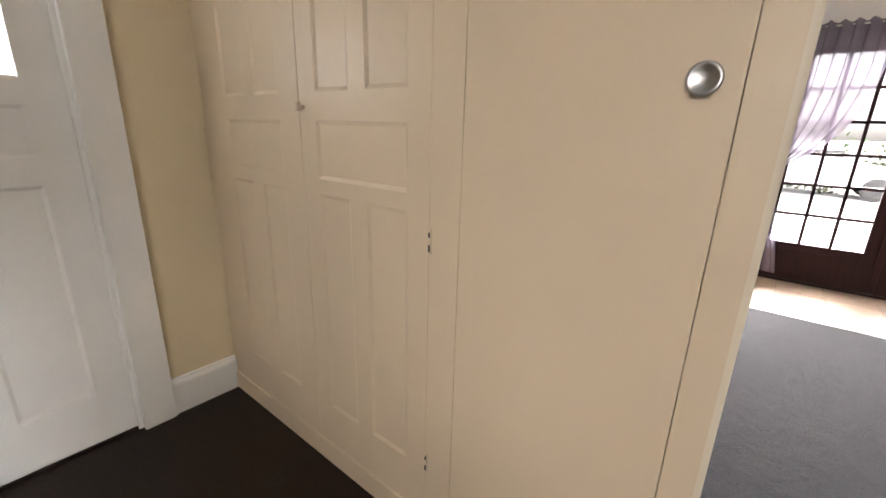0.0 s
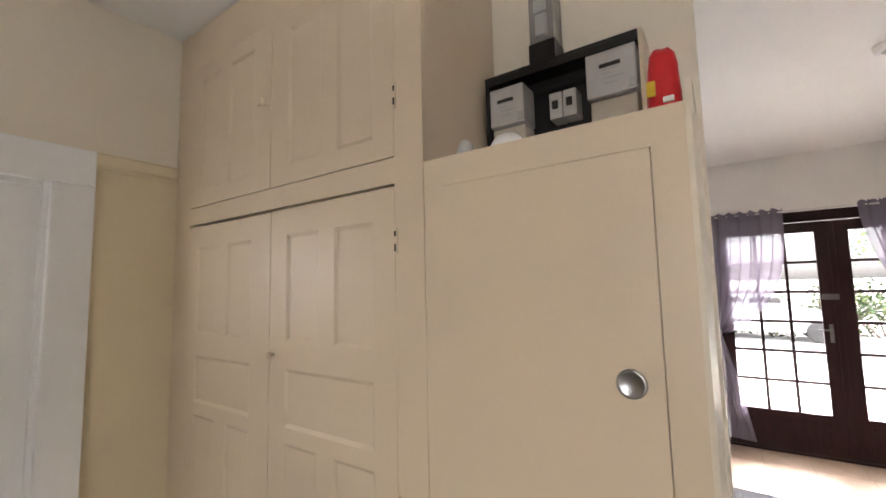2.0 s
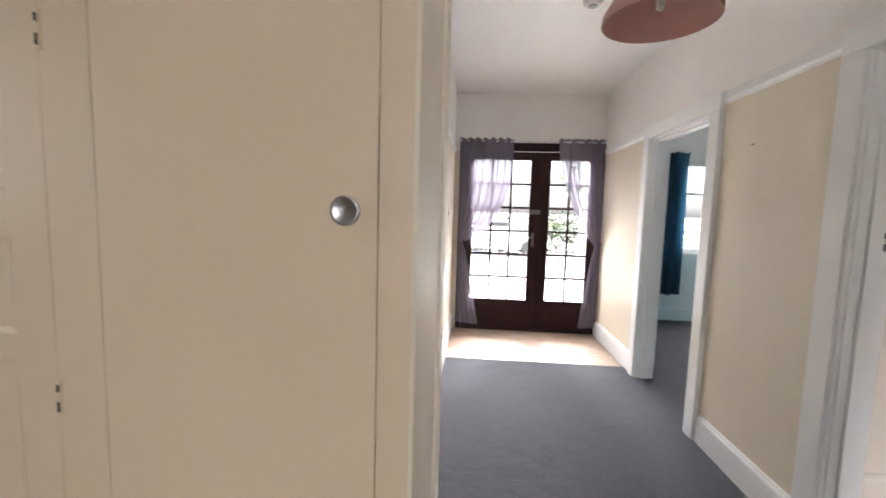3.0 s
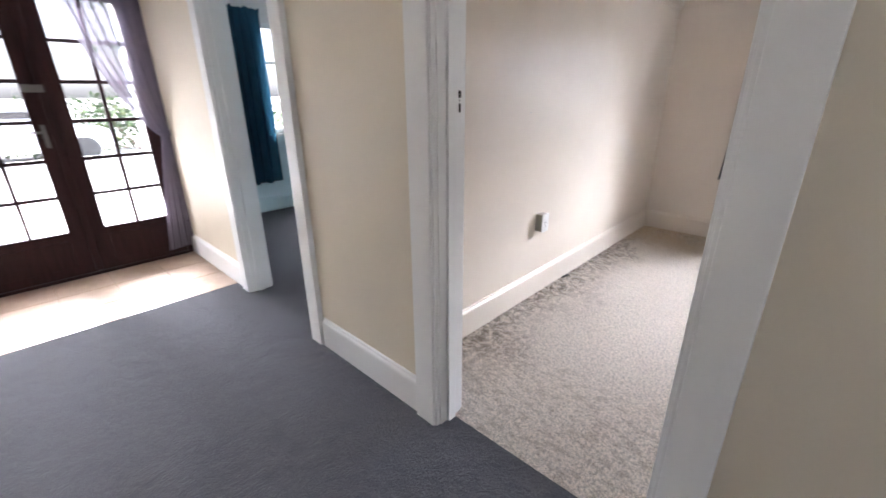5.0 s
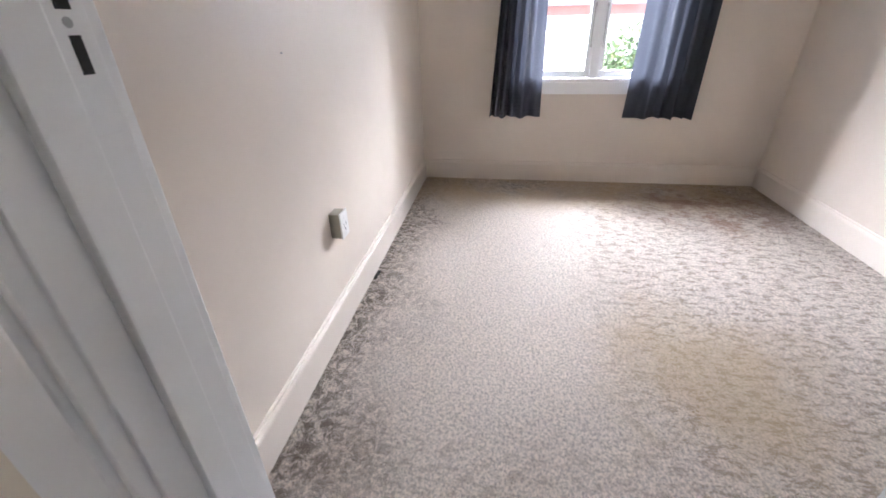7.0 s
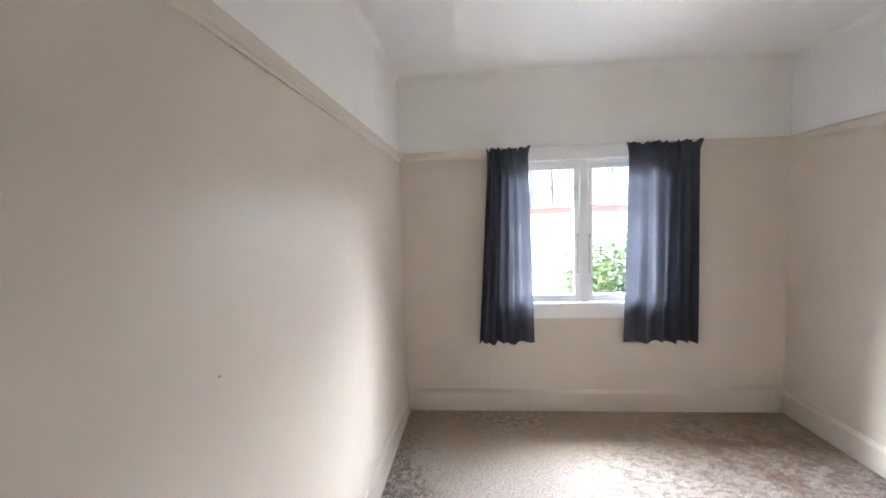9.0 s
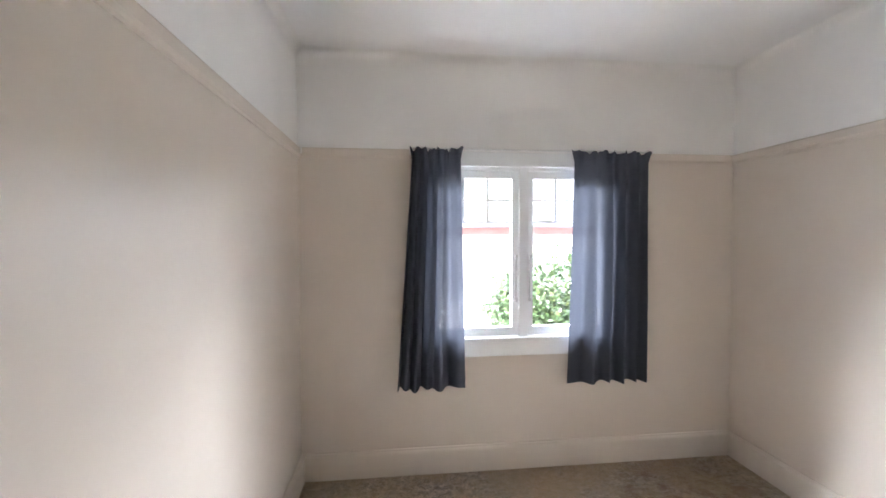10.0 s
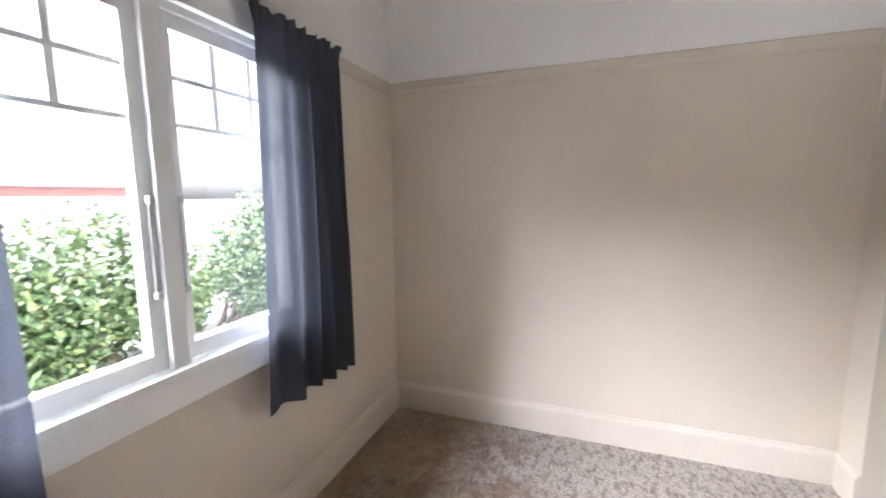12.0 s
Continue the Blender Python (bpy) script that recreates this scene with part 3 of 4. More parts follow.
# ---------------------------------------------------------------- panelled doors
def panel_door(e, u0, u1, z0, z1, front, out, axis, panels, mat, thick=0.035, name="door", step=0.009):
    """A framed door in the plane front, looking along out; panels are (u0, u1, z0, z1) and lie back. axis is the way u runs."""
    us = sorted({u0, u1, *[p[0] for p in panels], *[p[1] for p in panels]})
    zs = sorted({z0, z1, *[p[2] for p in panels], *[p[3] for p in panels]})
    bm = bmesh.new()
    made = {}
    back = front - out * thick

    def vert(u, z, d):
        k = (round(u, 5), round(z, 5), round(d, 5))
        if k not in made:
            made[k] = bm.verts.new((u, d, z) if axis == "x" else (d, u, z))
        return made[k]

    def depth(i, j):
        if not (0 <= i < len(us) - 1 and 0 <= j < len(zs) - 1):
            return back
        mu, mz = (us[i] + us[i + 1]) / 2, (zs[j] + zs[j + 1]) / 2
        return front - out * step if any(p[0] < mu < p[1] and p[2] < mz < p[3] for p in panels) else front

    for i in range(len(us) - 1):
        for j in range(len(zs) - 1):
            a, b, c, d, f = us[i], us[i + 1], zs[j], zs[j + 1], depth(i, j)
            bm.faces.new((vert(a, c, f), vert(b, c, f), vert(b, d, f), vert(a, d, f)))
            bm.faces.new((vert(a, c, back), vert(a, d, back), vert(b, d, back), vert(b, c, back)))
            for di, dj, e0, e1 in ((-1, 0, (a, c), (a, d)), (1, 0, (b, c), (b, d)), (0, -1, (a, c), (b, c)), (0, 1, (a, d), (b, d))):
                g = depth(i + di, j + dj)
                if abs(g - back) < abs(f - back) - 1e-6:
                    bm.faces.new((vert(*e0, f), vert(*e1, f), vert(*e1, g), vert(*e0, g)))
    ob = part(name, bm, mat, e)
    for p in panels:
        # a slim sloped bead round each panel
        bm = bmesh.new()
        w, f = 0.012, front - out * step
        o, i = [(p[0], p[2]), (p[1], p[2]), (p[1], p[3]), (p[0], p[3])], [(p[0] + w, p[2] + w), (p[1] - w, p[2] + w), (p[1] - w, p[3] - w), (p[0] + w, p[3] - w)]
        mk = (lambda u, z, y: (u, y, z)) if axis == "x" else (lambda u, z, y: (y, u, z))
        ov = [bm.verts.new(mk(u, z, f + out * step * 0.97)) for u, z in o]
        iv = [bm.verts.new(mk(u, z, f + out * 0.0006)) for u, z in i]
        bk = [bm.verts.new(mk(u, z, f)) for u, z in o]
        for k in range(4):
            bm.faces.new((ov[k], ov[(k + 1) % 4], iv[(k + 1) % 4], iv[k]))
            bm.faces.new((bk[k], bk[(k + 1) % 4], ov[(k + 1) % 4], ov[k]))
        part("panel_bead", bm, mat, ob)
    return ob


# door with a frosted pane in the nook's west wall
wd = thing("panel_door", (-3.47, -1.9, 0), "closed white painted door with a frosted pane", "door")
y0, y1 = -2.27, -1.515
lights = (-2.155, -1.625, 1.43, 1.855)
panels = [(-2.155, -1.625, 1.17, 1.34), (-2.155, -1.93, 0.22, 1.075), (-1.85, -1.625, 0.22, 1.075)]
bm = bmesh.new()
for a, b, c, d in ((y0, lights[0], 1.385, 1.955), (lights[1], y1, 1.385, 1.955), (lights[0], lights[1], 1.385, lights[2]), (lights[0], lights[1], lights[3], 1.955)):
    add_box(bm, -3.515, -3.48, a, b, c, d)
part("top_frame", bm, M_TRIM, wd)
panel_door(wd, y0, y1, 0.012, 1.3849, -3.48, 1, "y", panels, M_TRIM, name="lower_frame")
box_part("glass_pane", (-3.502, -3.497, lights[0] - 0.004, lights[1] + 0.004, lights[2] - 0.004, lights[3] + 0.004), M_FROST, wd, "bright frosted glass pane")
fr = thing("door_frame", (-3.47, -1.9, 0), "white painted timber door frame in the nook", "door frame")
fr["kind"] = "structure"
for ya, yb in ((-2.29 - 0.125, -2.29), (-1.497, -1.372)):
    box_part("architrave", (-3.47, -3.438, ya, yb, -0.002, 1.977), M_TRIM, fr, bevel=0.004)
box_part("architrave", (-3.47, -3.438, -2.415, -1.372, 1.978, 2.115), M_TRIM, fr, bevel=0.004)
for ya, yb in ((-2.33, -2.272), (-1.513, -1.49)):
    box_part("jamb", (-3.60, -3.466, ya, yb, -0.002, 1.98), M_TRIM, fr, bevel=0.003)
box_part("head_jamb", (-3.60, -3.466, -2.27, -1.515, 1.958, 1.999), M_TRIM, fr, bevel=0.003)
box_part("threshold", (-3.60, -3.47, -2.27, -1.515, -0.03, 0.010), M_DARKFLOOR, fr)


# ---------------------------------------------------------------- built-in cupboards
FY = -1.078


def square_knob(x, z, parent):
    bm = add_tube(bmesh.new(), [(FY - 0.022 - 0.0, 0.006), (FY - 0.002, 0.006)], 10, axis="y", centre=(x, 0, z))
    add_box(bm, x - 0.013, x + 0.013, FY - 0.034, FY - 0.020, z - 0.013, z + 0.013, bevel=0.004)
    return part("knob", bm, M_CUP, parent, "small painted square knob")


def slot_hinge(x, z, parent):
    h = box_part("hinge", (x - 0.005, x + 0.005, FY - 0.0055, FY + 0.01, z - 0.035, z + 0.035), M_CUP, parent, "butt hinge with chipped paint", bevel=0.002)
    for dz, hh in ((0.019, 0.007), (-0.018, 0.010)):
        box_part("paint_chip", (x - 0.0028, x + 0.0028, FY - 0.0065, FY - 0.004, z + dz - hh, z + dz + hh), M_HOLE, h, "dark chip in the paint")


tall = thing("built_in_cupboard", (-2.78, FY, 0), "tall cream painted built-in cupboard reaching the ceiling", "cupboard")
X0, X1, MID = -3.466, -2.092, -2.746
DL, DR = -3.335, -2.188
GAP = -0.001
bm = bmesh.new()
for a, b, c, d in ((X0, DL - GAP, 0, 2.716), (DR + GAP, X1, 0, 2.716), (DL - GAP, DR + GAP, 0, 0.105), (DL - GAP, DR + GAP, 1.846, 1.918), (DL - GAP, DR + GAP, 2.532, 2.716)):
    add_box(bm, a, b, FY, FY + 0.022, c, d)
part("face_frame", bm, M_CUP, tall)
box_part("side_panel", (X1 - 0.02, X1, FY + 0.0225, -0.652, 0, 2.716), M_CUP, tall)
box_part("back_panel", (X0, X1 - 0.021, -0.68, -0.652, 0, 2.716), M_CUP, tall)
box_part("inner_shelf", (X0, X1 - 0.021, FY + 0.04, -0.682, 1.87, 1.89), M_CUP, tall)
box_part("plinth", (X0, X1, FY - 0.010, FY - 0.0003, 0, 0.09), M_CUP, tall, bevel=0.003)
rp = [(-2.657, -2.497, 1.40, 1.75), (-2.427, -2.265, 1.40, 1.75), (-2.660, -2.266, 1.135, 1.316), (-2.660, -2.505, 0.268, 1.087), (-2.430, -2.266, 0.268, 1.087)]
lp = [(2 * MID - b - 0.03, 2 * MID - a - 0.03, c, d) for a, b, c, d in rp]
dl = panel_door(tall, DL, MID - 0.002, 0.108, 1.834, FY - 0.0018, -1, "x", lp, M_CUP, 0.024, step=0.006)
dr = panel_door(tall, MID + 0.002, DR, 0.108, 1.837, FY - 0.0018, -1, "x", rp, M_CUP, 0.024, step=0.006)
square_knob(MID + 0.026, 1.357, dr)
for z in (1.69, 1.015, 0.30):
    slot_hinge(DR + 0.004, z, dr)
up = [(-2.657, -2.487, 1.985, 2.47), (-2.415, -2.265, 1.985, 2.47)]
ul = [(2 * MID - b - 0.03, 2 * MID - a - 0.03, c, d) for a, b, c, d in up]
dul = panel_door(tall, DL, MID - 0.012, 1.921, 2.529, FY - 0.0016, -1, "x", ul, M_CUP, 0.024, step=0.006)
dur = panel_door(tall, MID - 0.008, DR, 1.921, 2.529, FY - 0.0016, -1, "x", up, M_CUP, 0.024, step=0.006)
square_knob(MID - 0.035, 2.228, dul)
for z in (2.09, 2.40):
    slot_hinge(DR + 0.004, z, dur)

low = thing("low_cupboard", (-1.8, FY, 0), "cream painted cupboard with a flat door and chrome knob", "cupboard")
LX0, LX1, LT = -2.090, -1.512, 1.886
bm = bmesh.new()
for a, b, c, d in ((LX0, -2.037, 0, LT), (-1.570, LX1, 0, LT), (-2.037, -1.570, 0, 0.100), (-2.037, -1.570, 1.815, LT)):
    add_box(bm, a, b, FY, FY + 0.022, c, d)
part("face_frame", bm, M_CUP, low)
box_part("top", (LX0, LX1, FY + 0.0225, -0.652, LT - 0.02, LT), M_CUP, low)
box_part("plinth", (LX0, LX1, FY - 0.010, FY - 0.0003, 0, 0.09), M_CUP, low, bevel=0.003)
bm = bmesh.new()
v = [bm.verts.new(p) for p in ((LX1 - 0.004, FY + 0.004, 0), (LX1 - 0.004, -0.652, 0), (LX1 - 0.004, -0.652, 2.0), (LX1 - 0.004, -0.90, 2.005), (LX1 - 0.004, -0.94, 1.90), (LX1 - 0.004, FY + 0.02, 1.885), (LX1 - 0.004, FY + 0.004, 1.80))]
f = bm.faces.new(v)
r = bmesh.ops.extrude_face_region(bm, geom=[f])
bmesh.ops.translate(bm, verts=[q for q in r["geom"] if isinstance(q, bmesh.types.BMVert)], vec=(0.013, 0, 0))
part("end_panel", bm, M_HALL, low, "pale board closing the end of the cupboard")
ld = box_part("door", (-2.0362, -1.5715, FY - 0.004, FY + 0.02, 0.102, 1.8132), M_CUP, low, "flat slab door", bevel=0.002)
kb = bmesh.new()
add_tube(kb, [(0.0, 0.012), (-0.006, 0.012), (-0.010, 0.016), (-0.013, 0.024), (-0.017, 0.0262), (-0.0205, 0.0255), (-0.0222, 0.0235), (-0.0210, 0.0195), (-0.0185, 0.0125), (-0.0178, 0.0001)], 28, axis="y", centre=(-1.623, FY - 0.004, 1.387))
part("knob", kb, M_CHROME, ld, "round chrome knob")

# things on the low cupboard
mb = thing("meter_box", (-1.84, -0.70, LT), "open black electricity meter box with two meters", "meter box")
bx0, bx1, by0, by1, bz1 = -2.065, -1.605, -0.775, -0.653, 2.225
box_part("backboard", (bx0 + 0.012, bx1 - 0.012, -0.672, by1, LT + 0.001, bz1 - 0.012), M_BLACK, mb)
for b in ((bx0, bx0 + 0.012, LT + 0.001, bz1), (bx1 - 0.012, bx1, LT + 0.001, bz1), (bx0 + 0.012, bx1 - 0.012, bz1 - 0.012, bz1)):
    box_part("box_side", (b[0], b[1], by0, by1, b[2], b[3]), [M_CUP] if b[0] > -1.7 else [M_BLACK], mb, bevel=0.002)
box_part("front_lip", (bx0 + 0.013, bx1 - 0.013, by0 + 0.001, by0 + 0.006, bz1 - 0.030, bz1 - 0.013), M_BLACK, mb)
for mx, mz, ww, hh in ((-2.000, 2.062, 0.118, 0.123), (-1.690, 2.072, 0.130, 0.128)):
    meter = box_part("meter", (mx - ww / 2, mx + ww / 2, -0.766, -0.673, mz, mz + hh), M_METER, mb, "pale grey electricity meter", bevel=0.006)
    box_part("display", (mx - 0.028, mx + 0.026, -0.7675, -0.765, mz + hh - 0.050, mz + hh - 0.039), M_BLACK, meter)
    for k, (dx, wz, lw) in enumerate(((0.0, 0.07, 0.020), (-0.012, 0.058, 0.012), (0.008, 0.045, 0.026), (0.0, 0.03, 0.016))):
        box_part("printed_line", (mx + dx - lw, mx + dx + lw, -0.7670, -0.765, mz + wz, mz + wz + 0.004), M_GREYPL, meter)
    box_part("terminal_cover", (mx - ww / 2 + 0.005, mx + ww / 2 - 0.004, -0.748, -0.673, LT + 0.003, mz - 0.003), M_METERLOW, meter, bevel=0.005)
    part("seal_screw", add_tube(bmesh.new(), [(-0.752, 0.006), (-0.748, 0.007)], 12, axis="y", centre=(mx, 0, LT + 0.07)), M_GREYPL, meter)
    box_part("cover_clip", (mx + ww / 2 - 0.020, mx + ww / 2 - 0.004, -0.771, -0.766, mz + 0.006, mz + 0.03), M_GREYPL, meter)
for k in range(2):
    br = box_part("circuit_breaker", (-1.872 + k * 0.042, -1.834 + k * 0.042, -0.735, -0.673, 2.055, 2.135), M_METER, mb, bevel=0.003)
    box_part("switch", (-1.862 + k * 0.042, -1.846 + k * 0.042, -0.742, -0.735, 2.085, 2.108), M_BLACK, br)
for k in range(3):
    fz = box_part("fuse", (-1.885 + k * 0.036, -1.855 + k * 0.036, -0.730, -0.673, 1.925, 1.985), M_METER, mb, bevel=0.003)
    box_part("fuse_label", (-1.878 + k * 0.036, -1.862 + k * 0.036, -0.7315, -0.729, 1.945, 1.958), M_BLACK, fz)
box_part("junction_block", (-1.93, -1.905, -0.752, -0.673, 1.89, 1.965), M_WHITEPL, mb, bevel=0.003)
for k in range(4):
    cu = bmesh.new()
    zz = 2.15 - k * 0.006
    add_tube(cu, [(-1.93, 0.004), (-1.80 + 0.02 * k, 0.004)], 8, axis="x", centre=(0, -0.69 - k * 0.006, zz + 0.03))
    part("cable", cu, M_BLACK, mb)

mf = thing("main_fuse", (-1.88, -0.69, bz1), "grey sealed service fuse on the wall", "fuse box")
box_part("base", (-1.930, -1.845, -0.735, -0.652, bz1 + 0.012, bz1 + 0.085), M_BLACK, mf, bevel=0.004)
box_part("cover", (-1.928, -1.847, -0.730, -0.652, bz1 + 0.086, bz1 + 0.245), M_CLEARPL, mf, "smoky grey cover", bevel=0.006)
box_part("cover_label", (-1.910, -1.870, -0.7325, -0.729, bz1 + 0.185, bz1 + 0.225), M_GREYPL, mf)
box_part("fuse_carrier", (-1.904, -1.868, -0.742, -0.729, bz1 + 0.10, bz1 + 0.17), M_GREYPL, mf, bevel=0.004)
box_part("entry_tube", (-1.90, -1.875, -0.69, -0.655, bz1 + 0.246, CE - 0.002), M_HALL_UP, mf)

rb = thing("red_packet", (-1.56, -0.86, LT), "crumpled red plastic packet with yellow and white print", "packet")
bm = bmesh.new()
rings = [(0.001, 0.030, 0.022), (0.04, 0.034, 0.026), (0.11, 0.033, 0.024), (0.17, 0.031, 0.022), (0.20, 0.026, 0.017), (0.215, 0.014, 0.010)]
lps = []
for k, (h, rx_, ry_) in enumerate(rings):
    lps.append([bm.verts.new((-1.560 + rx_ * math.copysign(abs(math.cos(a)) ** 0.6, math.cos(a)) + 0.003 * math.sin(5 * a + k), -0.86 + ry_ * math.copysign(abs(math.sin(a)) ** 0.6, math.sin(a)) + 0.003 * math.cos(3 * a + 2 * k), LT + h)) for a in [2 * math.pi * i / 18 for i in range(18)]])
for a, b in zip(lps, lps[1:]):
    for i in range(18):
        bm.faces.new((a[i], a[(i + 1) % 18], b[(i + 1) % 18], b[i])).smooth = True
bm.faces.new(lps[-1])
bm.faces.new(list(reversed(lps[0])))
part("bag", bm, M_RED, rb)
box_part("yellow_patch", (-1.592, -1.574, -0.8885, -0.884, LT + 0.10, LT + 0.135), M_YELLOW, rb)
for k in range(3):
    box_part("white_print", (-1.568 + 0.004 * k, -1.544 + 0.003 * k, -0.8895, -0.884, LT + 0.03 + 0.025 * k, LT + 0.042 + 0.025 * k), M_WHITEPL, rb)


def lump(name, at, size, mat, label):
    bm = bmesh.new()
    bmesh.ops.create_icosphere(bm, subdivisions=2, radius=1)
    for q in bm.verts:
        k = 1 + 0.25 * noise.noise(q.co * 1.7 + Vector(at))
        q.co = Vector((at[0] + q.co.x * size[0] * k, at[1] + q.co.y * size[1] * k, at[2] + max(-0.45, q.co.z) * size[2] * k + size[2] * 0.5))
    for f in bm.faces:
        f.smooth = True
    return tagged(part(name, bm, mat), label, "rag" if "cloth" in name else "clutter")


lump("folded_cloth", (-1.881, -1.03, LT), (0.040, 0.028, 0.028), M_WHITEPL, "small crumpled white cloth on the cupboard top")
lump("dusty_lump", (-1.994, -1.03, LT), (0.022, 0.022, 0.034), M_GREYPL, "dusty grey lump on the cupboard top")


# ---------------------------------------------------------------- French doors
fd = thing("french_doors", (-0.78, HN, 0), "dark stained French doors with small glass panes", "door")
DY0, DY1 = HN + 0.014, HN + 0.056
box_part("frame_jamb", (-1.598, -1.538, HN - 0.004, HN + 0.12, 0.0, 2.178), M_DOORWOOD, fd, bevel=0.004)
box_part("frame_jamb", (-0.030, 0.029, HN - 0.004, HN + 0.12, 0.0, 2.178), M_DOORWOOD, fd, bevel=0.004)
box_part("frame_head", (-1.537, -0.031, HN - 0.004, HN + 0.12, 2.085, 2.178), M_DOORWOOD, fd, bevel=0.004)
box_part("threshold", (-1.537, -0.031, HN + 0.004, HN + 0.15, -0.02, 0.018), M_DOORWOOD, fd, bevel=0.003)


def glazed_leaf(x0, x1, g0, g1, cols):
    rows, z0, z1 = 6, 0.367, 1.985
    bm = bmesh.new()
    for a, b, c, d in ((x0, g0, 0.022, 2.078), (g1, x1, 0.022, 2.078), (g0, g1, z1, 2.078), (g0, g1, 0.022, z0)):
        add_box(bm, a, b, DY0, DY1, c, d)
    leaf = part("leaf", bm, M_DOORWOOD, fd)
    box_part("kick_moulding", (g0 + 0.01, g1 - 0.01, DY0 - 0.006, DY0 - 0.0005, 0.09, 0.30), M_DOORWOOD, leaf, bevel=0.004)
    pw, ph = (g1 - g0) / cols, (z1 - z0) / rows
    for k in range(1, cols):
        box_part("muntin", (g0 + k * pw - 0.013, g0 + k * pw + 0.013, DY0 + 0.006, DY1 - 0.006, z0, z1), M_DOORWOOD, leaf, bevel=0.003)
    for r in range(1, rows):
        box_part("muntin", (g0, g1, DY0 + 0.009, DY1 - 0.009, z0 + r * ph - 0.013, z0 + r * ph + 0.013), M_DOORWOOD, leaf, bevel=0.003)
    for k in range(cols):
        for r in range(rows):
            p = box_part("pane", (g0 + k * pw + 0.0132, g0 + (k + 1) * pw - 0.0132, HN + 0.034, HN + 0.037, z0 + r * ph + 0.0132, z0 + (r + 1) * ph - 0.0132), M_GLASS, leaf)
            p.visible_shadow = False
    return leaf


left_leaf = glazed_leaf(-1.535, -0.676, -1.432, -0.783, 3)
right_leaf = glazed_leaf(-0.670, -0.033, -0.558, -0.118, 2)
box_part("astragal", (-0.695, -0.652, DY0 - 0.016, DY0 - 0.0005, 0.03, 2.07), M_DOORWOOD, fd, "rounded cover strip", bevel=0.006)
lk = box_part("rim_lock", (-0.775, -0.662, DY0 - 0.030, DY0 - 0.0165, 1.375, 1.425), M_LOCK, left_leaf, "grey metal rim lock", bevel=0.004)
part("lock_knob", add_tube(bmesh.new(), [(DY0 - 0.05, 0.010), (DY0 - 0.03, 0.010)], 14, axis="y", centre=(-0.745, 0, 1.40)), M_LOCK, lk)
hd = box_part("handle_plate", (-0.745, -0.718, DY0 - 0.006, DY0 - 0.0005, 1.00, 1.16), M_LOCK, left_leaf, "brushed metal handle plate", bevel=0.003)
bm = add_tube(bmesh.new(), [(DY0 - 0.045, 0.008), (DY0 - 0.006, 0.008)], 12, axis="y", centre=(-0.731, 0, 1.11))
add_box(bm, -0.82, -0.722, DY0 - 0.052, DY0 - 0.040, 1.102, 1.118, bevel=0.005)
part("lever", bm, M_LOCK, hd)
bm = add_tube(bmesh.new(), [(-1.60, 0.009), (0.02, 0.009)], 12, axis="x", centre=(0, HN - 0.045, 2.185))
rod = tagged(part("curtain_rod", bm, M_WHITEPL), "thin white curtain rod over the French doors", "curtain rod")
for x in (-1.585, 0.008):
    box_part("bracket", (x - 0.008, x + 0.008, HN - 0.055, HN - 0.0045, 2.172, 2.198), M_WHITEPL, rod)


# ---------------------------------------------------------------- curtains
def cloth_sheet(fn, nu, nv, mat, name, parent, label=""):
    bm = bmesh.new()
    g = [[bm.verts.new(fn(u / nu, v / nv)) for u in range(nu + 1)] for v in range(nv + 1)]
    for v in range(nv):
        for u in range(nu):
            bm.faces.new((g[v][u], g[v][u + 1], g[v + 1][u + 1], g[v + 1][u])).smooth = True
    return part(name, bm, mat, parent, label)


def tied_sheer(outer, way, width, label, seed, foot, sweep=2.6):
    """A sheer curtain gathered on the rod, swept to a tie at the outer side and falling free below it."""
    e = thing("sheer_curtain", (outer, HN - 0.045, 2.19), label, "curtain", "sheer curtains at the French doors")
    tie = 1.06

    def fn(u, v):
        z = 2.215 - v * (2.215 - 0.07)
        if z > tie:
            k = (2.19 - z) / (2.19 - tie)
            k = min(1, max(0, k))
            w = 0.055 + (width - 0.055) * (1 - k ** sweep) ** 0.8
            start = 0.0
        else:
            k = (tie - z) / (tie - 0.07)
            w = 0.055 + (foot - 0.055) * k ** 0.8
            start = 0.0
        f = math.sin(u * 46 + seed) * 0.5 + math.sin(u * 23 + seed * 2.1 + z * 1.3) * 0.5
        amp = 0.020 if z > 2.15 else 0.026 * (0.5 + 0.5 * w / width)
        ruffle = 0.012 * math.sin(u * 90 + seed) if z > 2.195 else 0
        drop = 0.10 * u * max(0, min(1, (tie + 0.55 - z) / 0.55)) if z > tie else 0
        hem = 0.04 * (1 - u) if z < 0.3 else 0
        lap = 0.022 * math.sin(u * 46 + seed + 1.3 + 0.8 * math.sin(z * 2.1)) * min(1, u * 9) * w / width
        return (outer + way * (start + w * u) + lap, HN - 0.045 - 0.006 + f * amp, z + ruffle + hem * 0.5 - drop * 0.35)

    cloth_sheet(fn, 130, 130, M_SHEER, "cloth", e)
    bm = bmesh.new()
    add_tube(bm, [(tie - 0.022, 0.040), (tie, 0.034), (tie + 0.022, 0.040)], 16, False, centre=(outer + way * 0.030, HN - 0.050, 0))
    part("tie_band", bm, M_SHEER, e, "gathered lilac tie-back")
    return e


tied_sheer(-1.600, 1, 0.60, "lilac grey sheer curtain tied back beside the French doors", 0.4, 0.27, 3.4)
tied_sheer(0.024, -1, 0.50, "lilac grey sheer curtain tied back against the hall corner", 2.2, 0.20, 1.7)


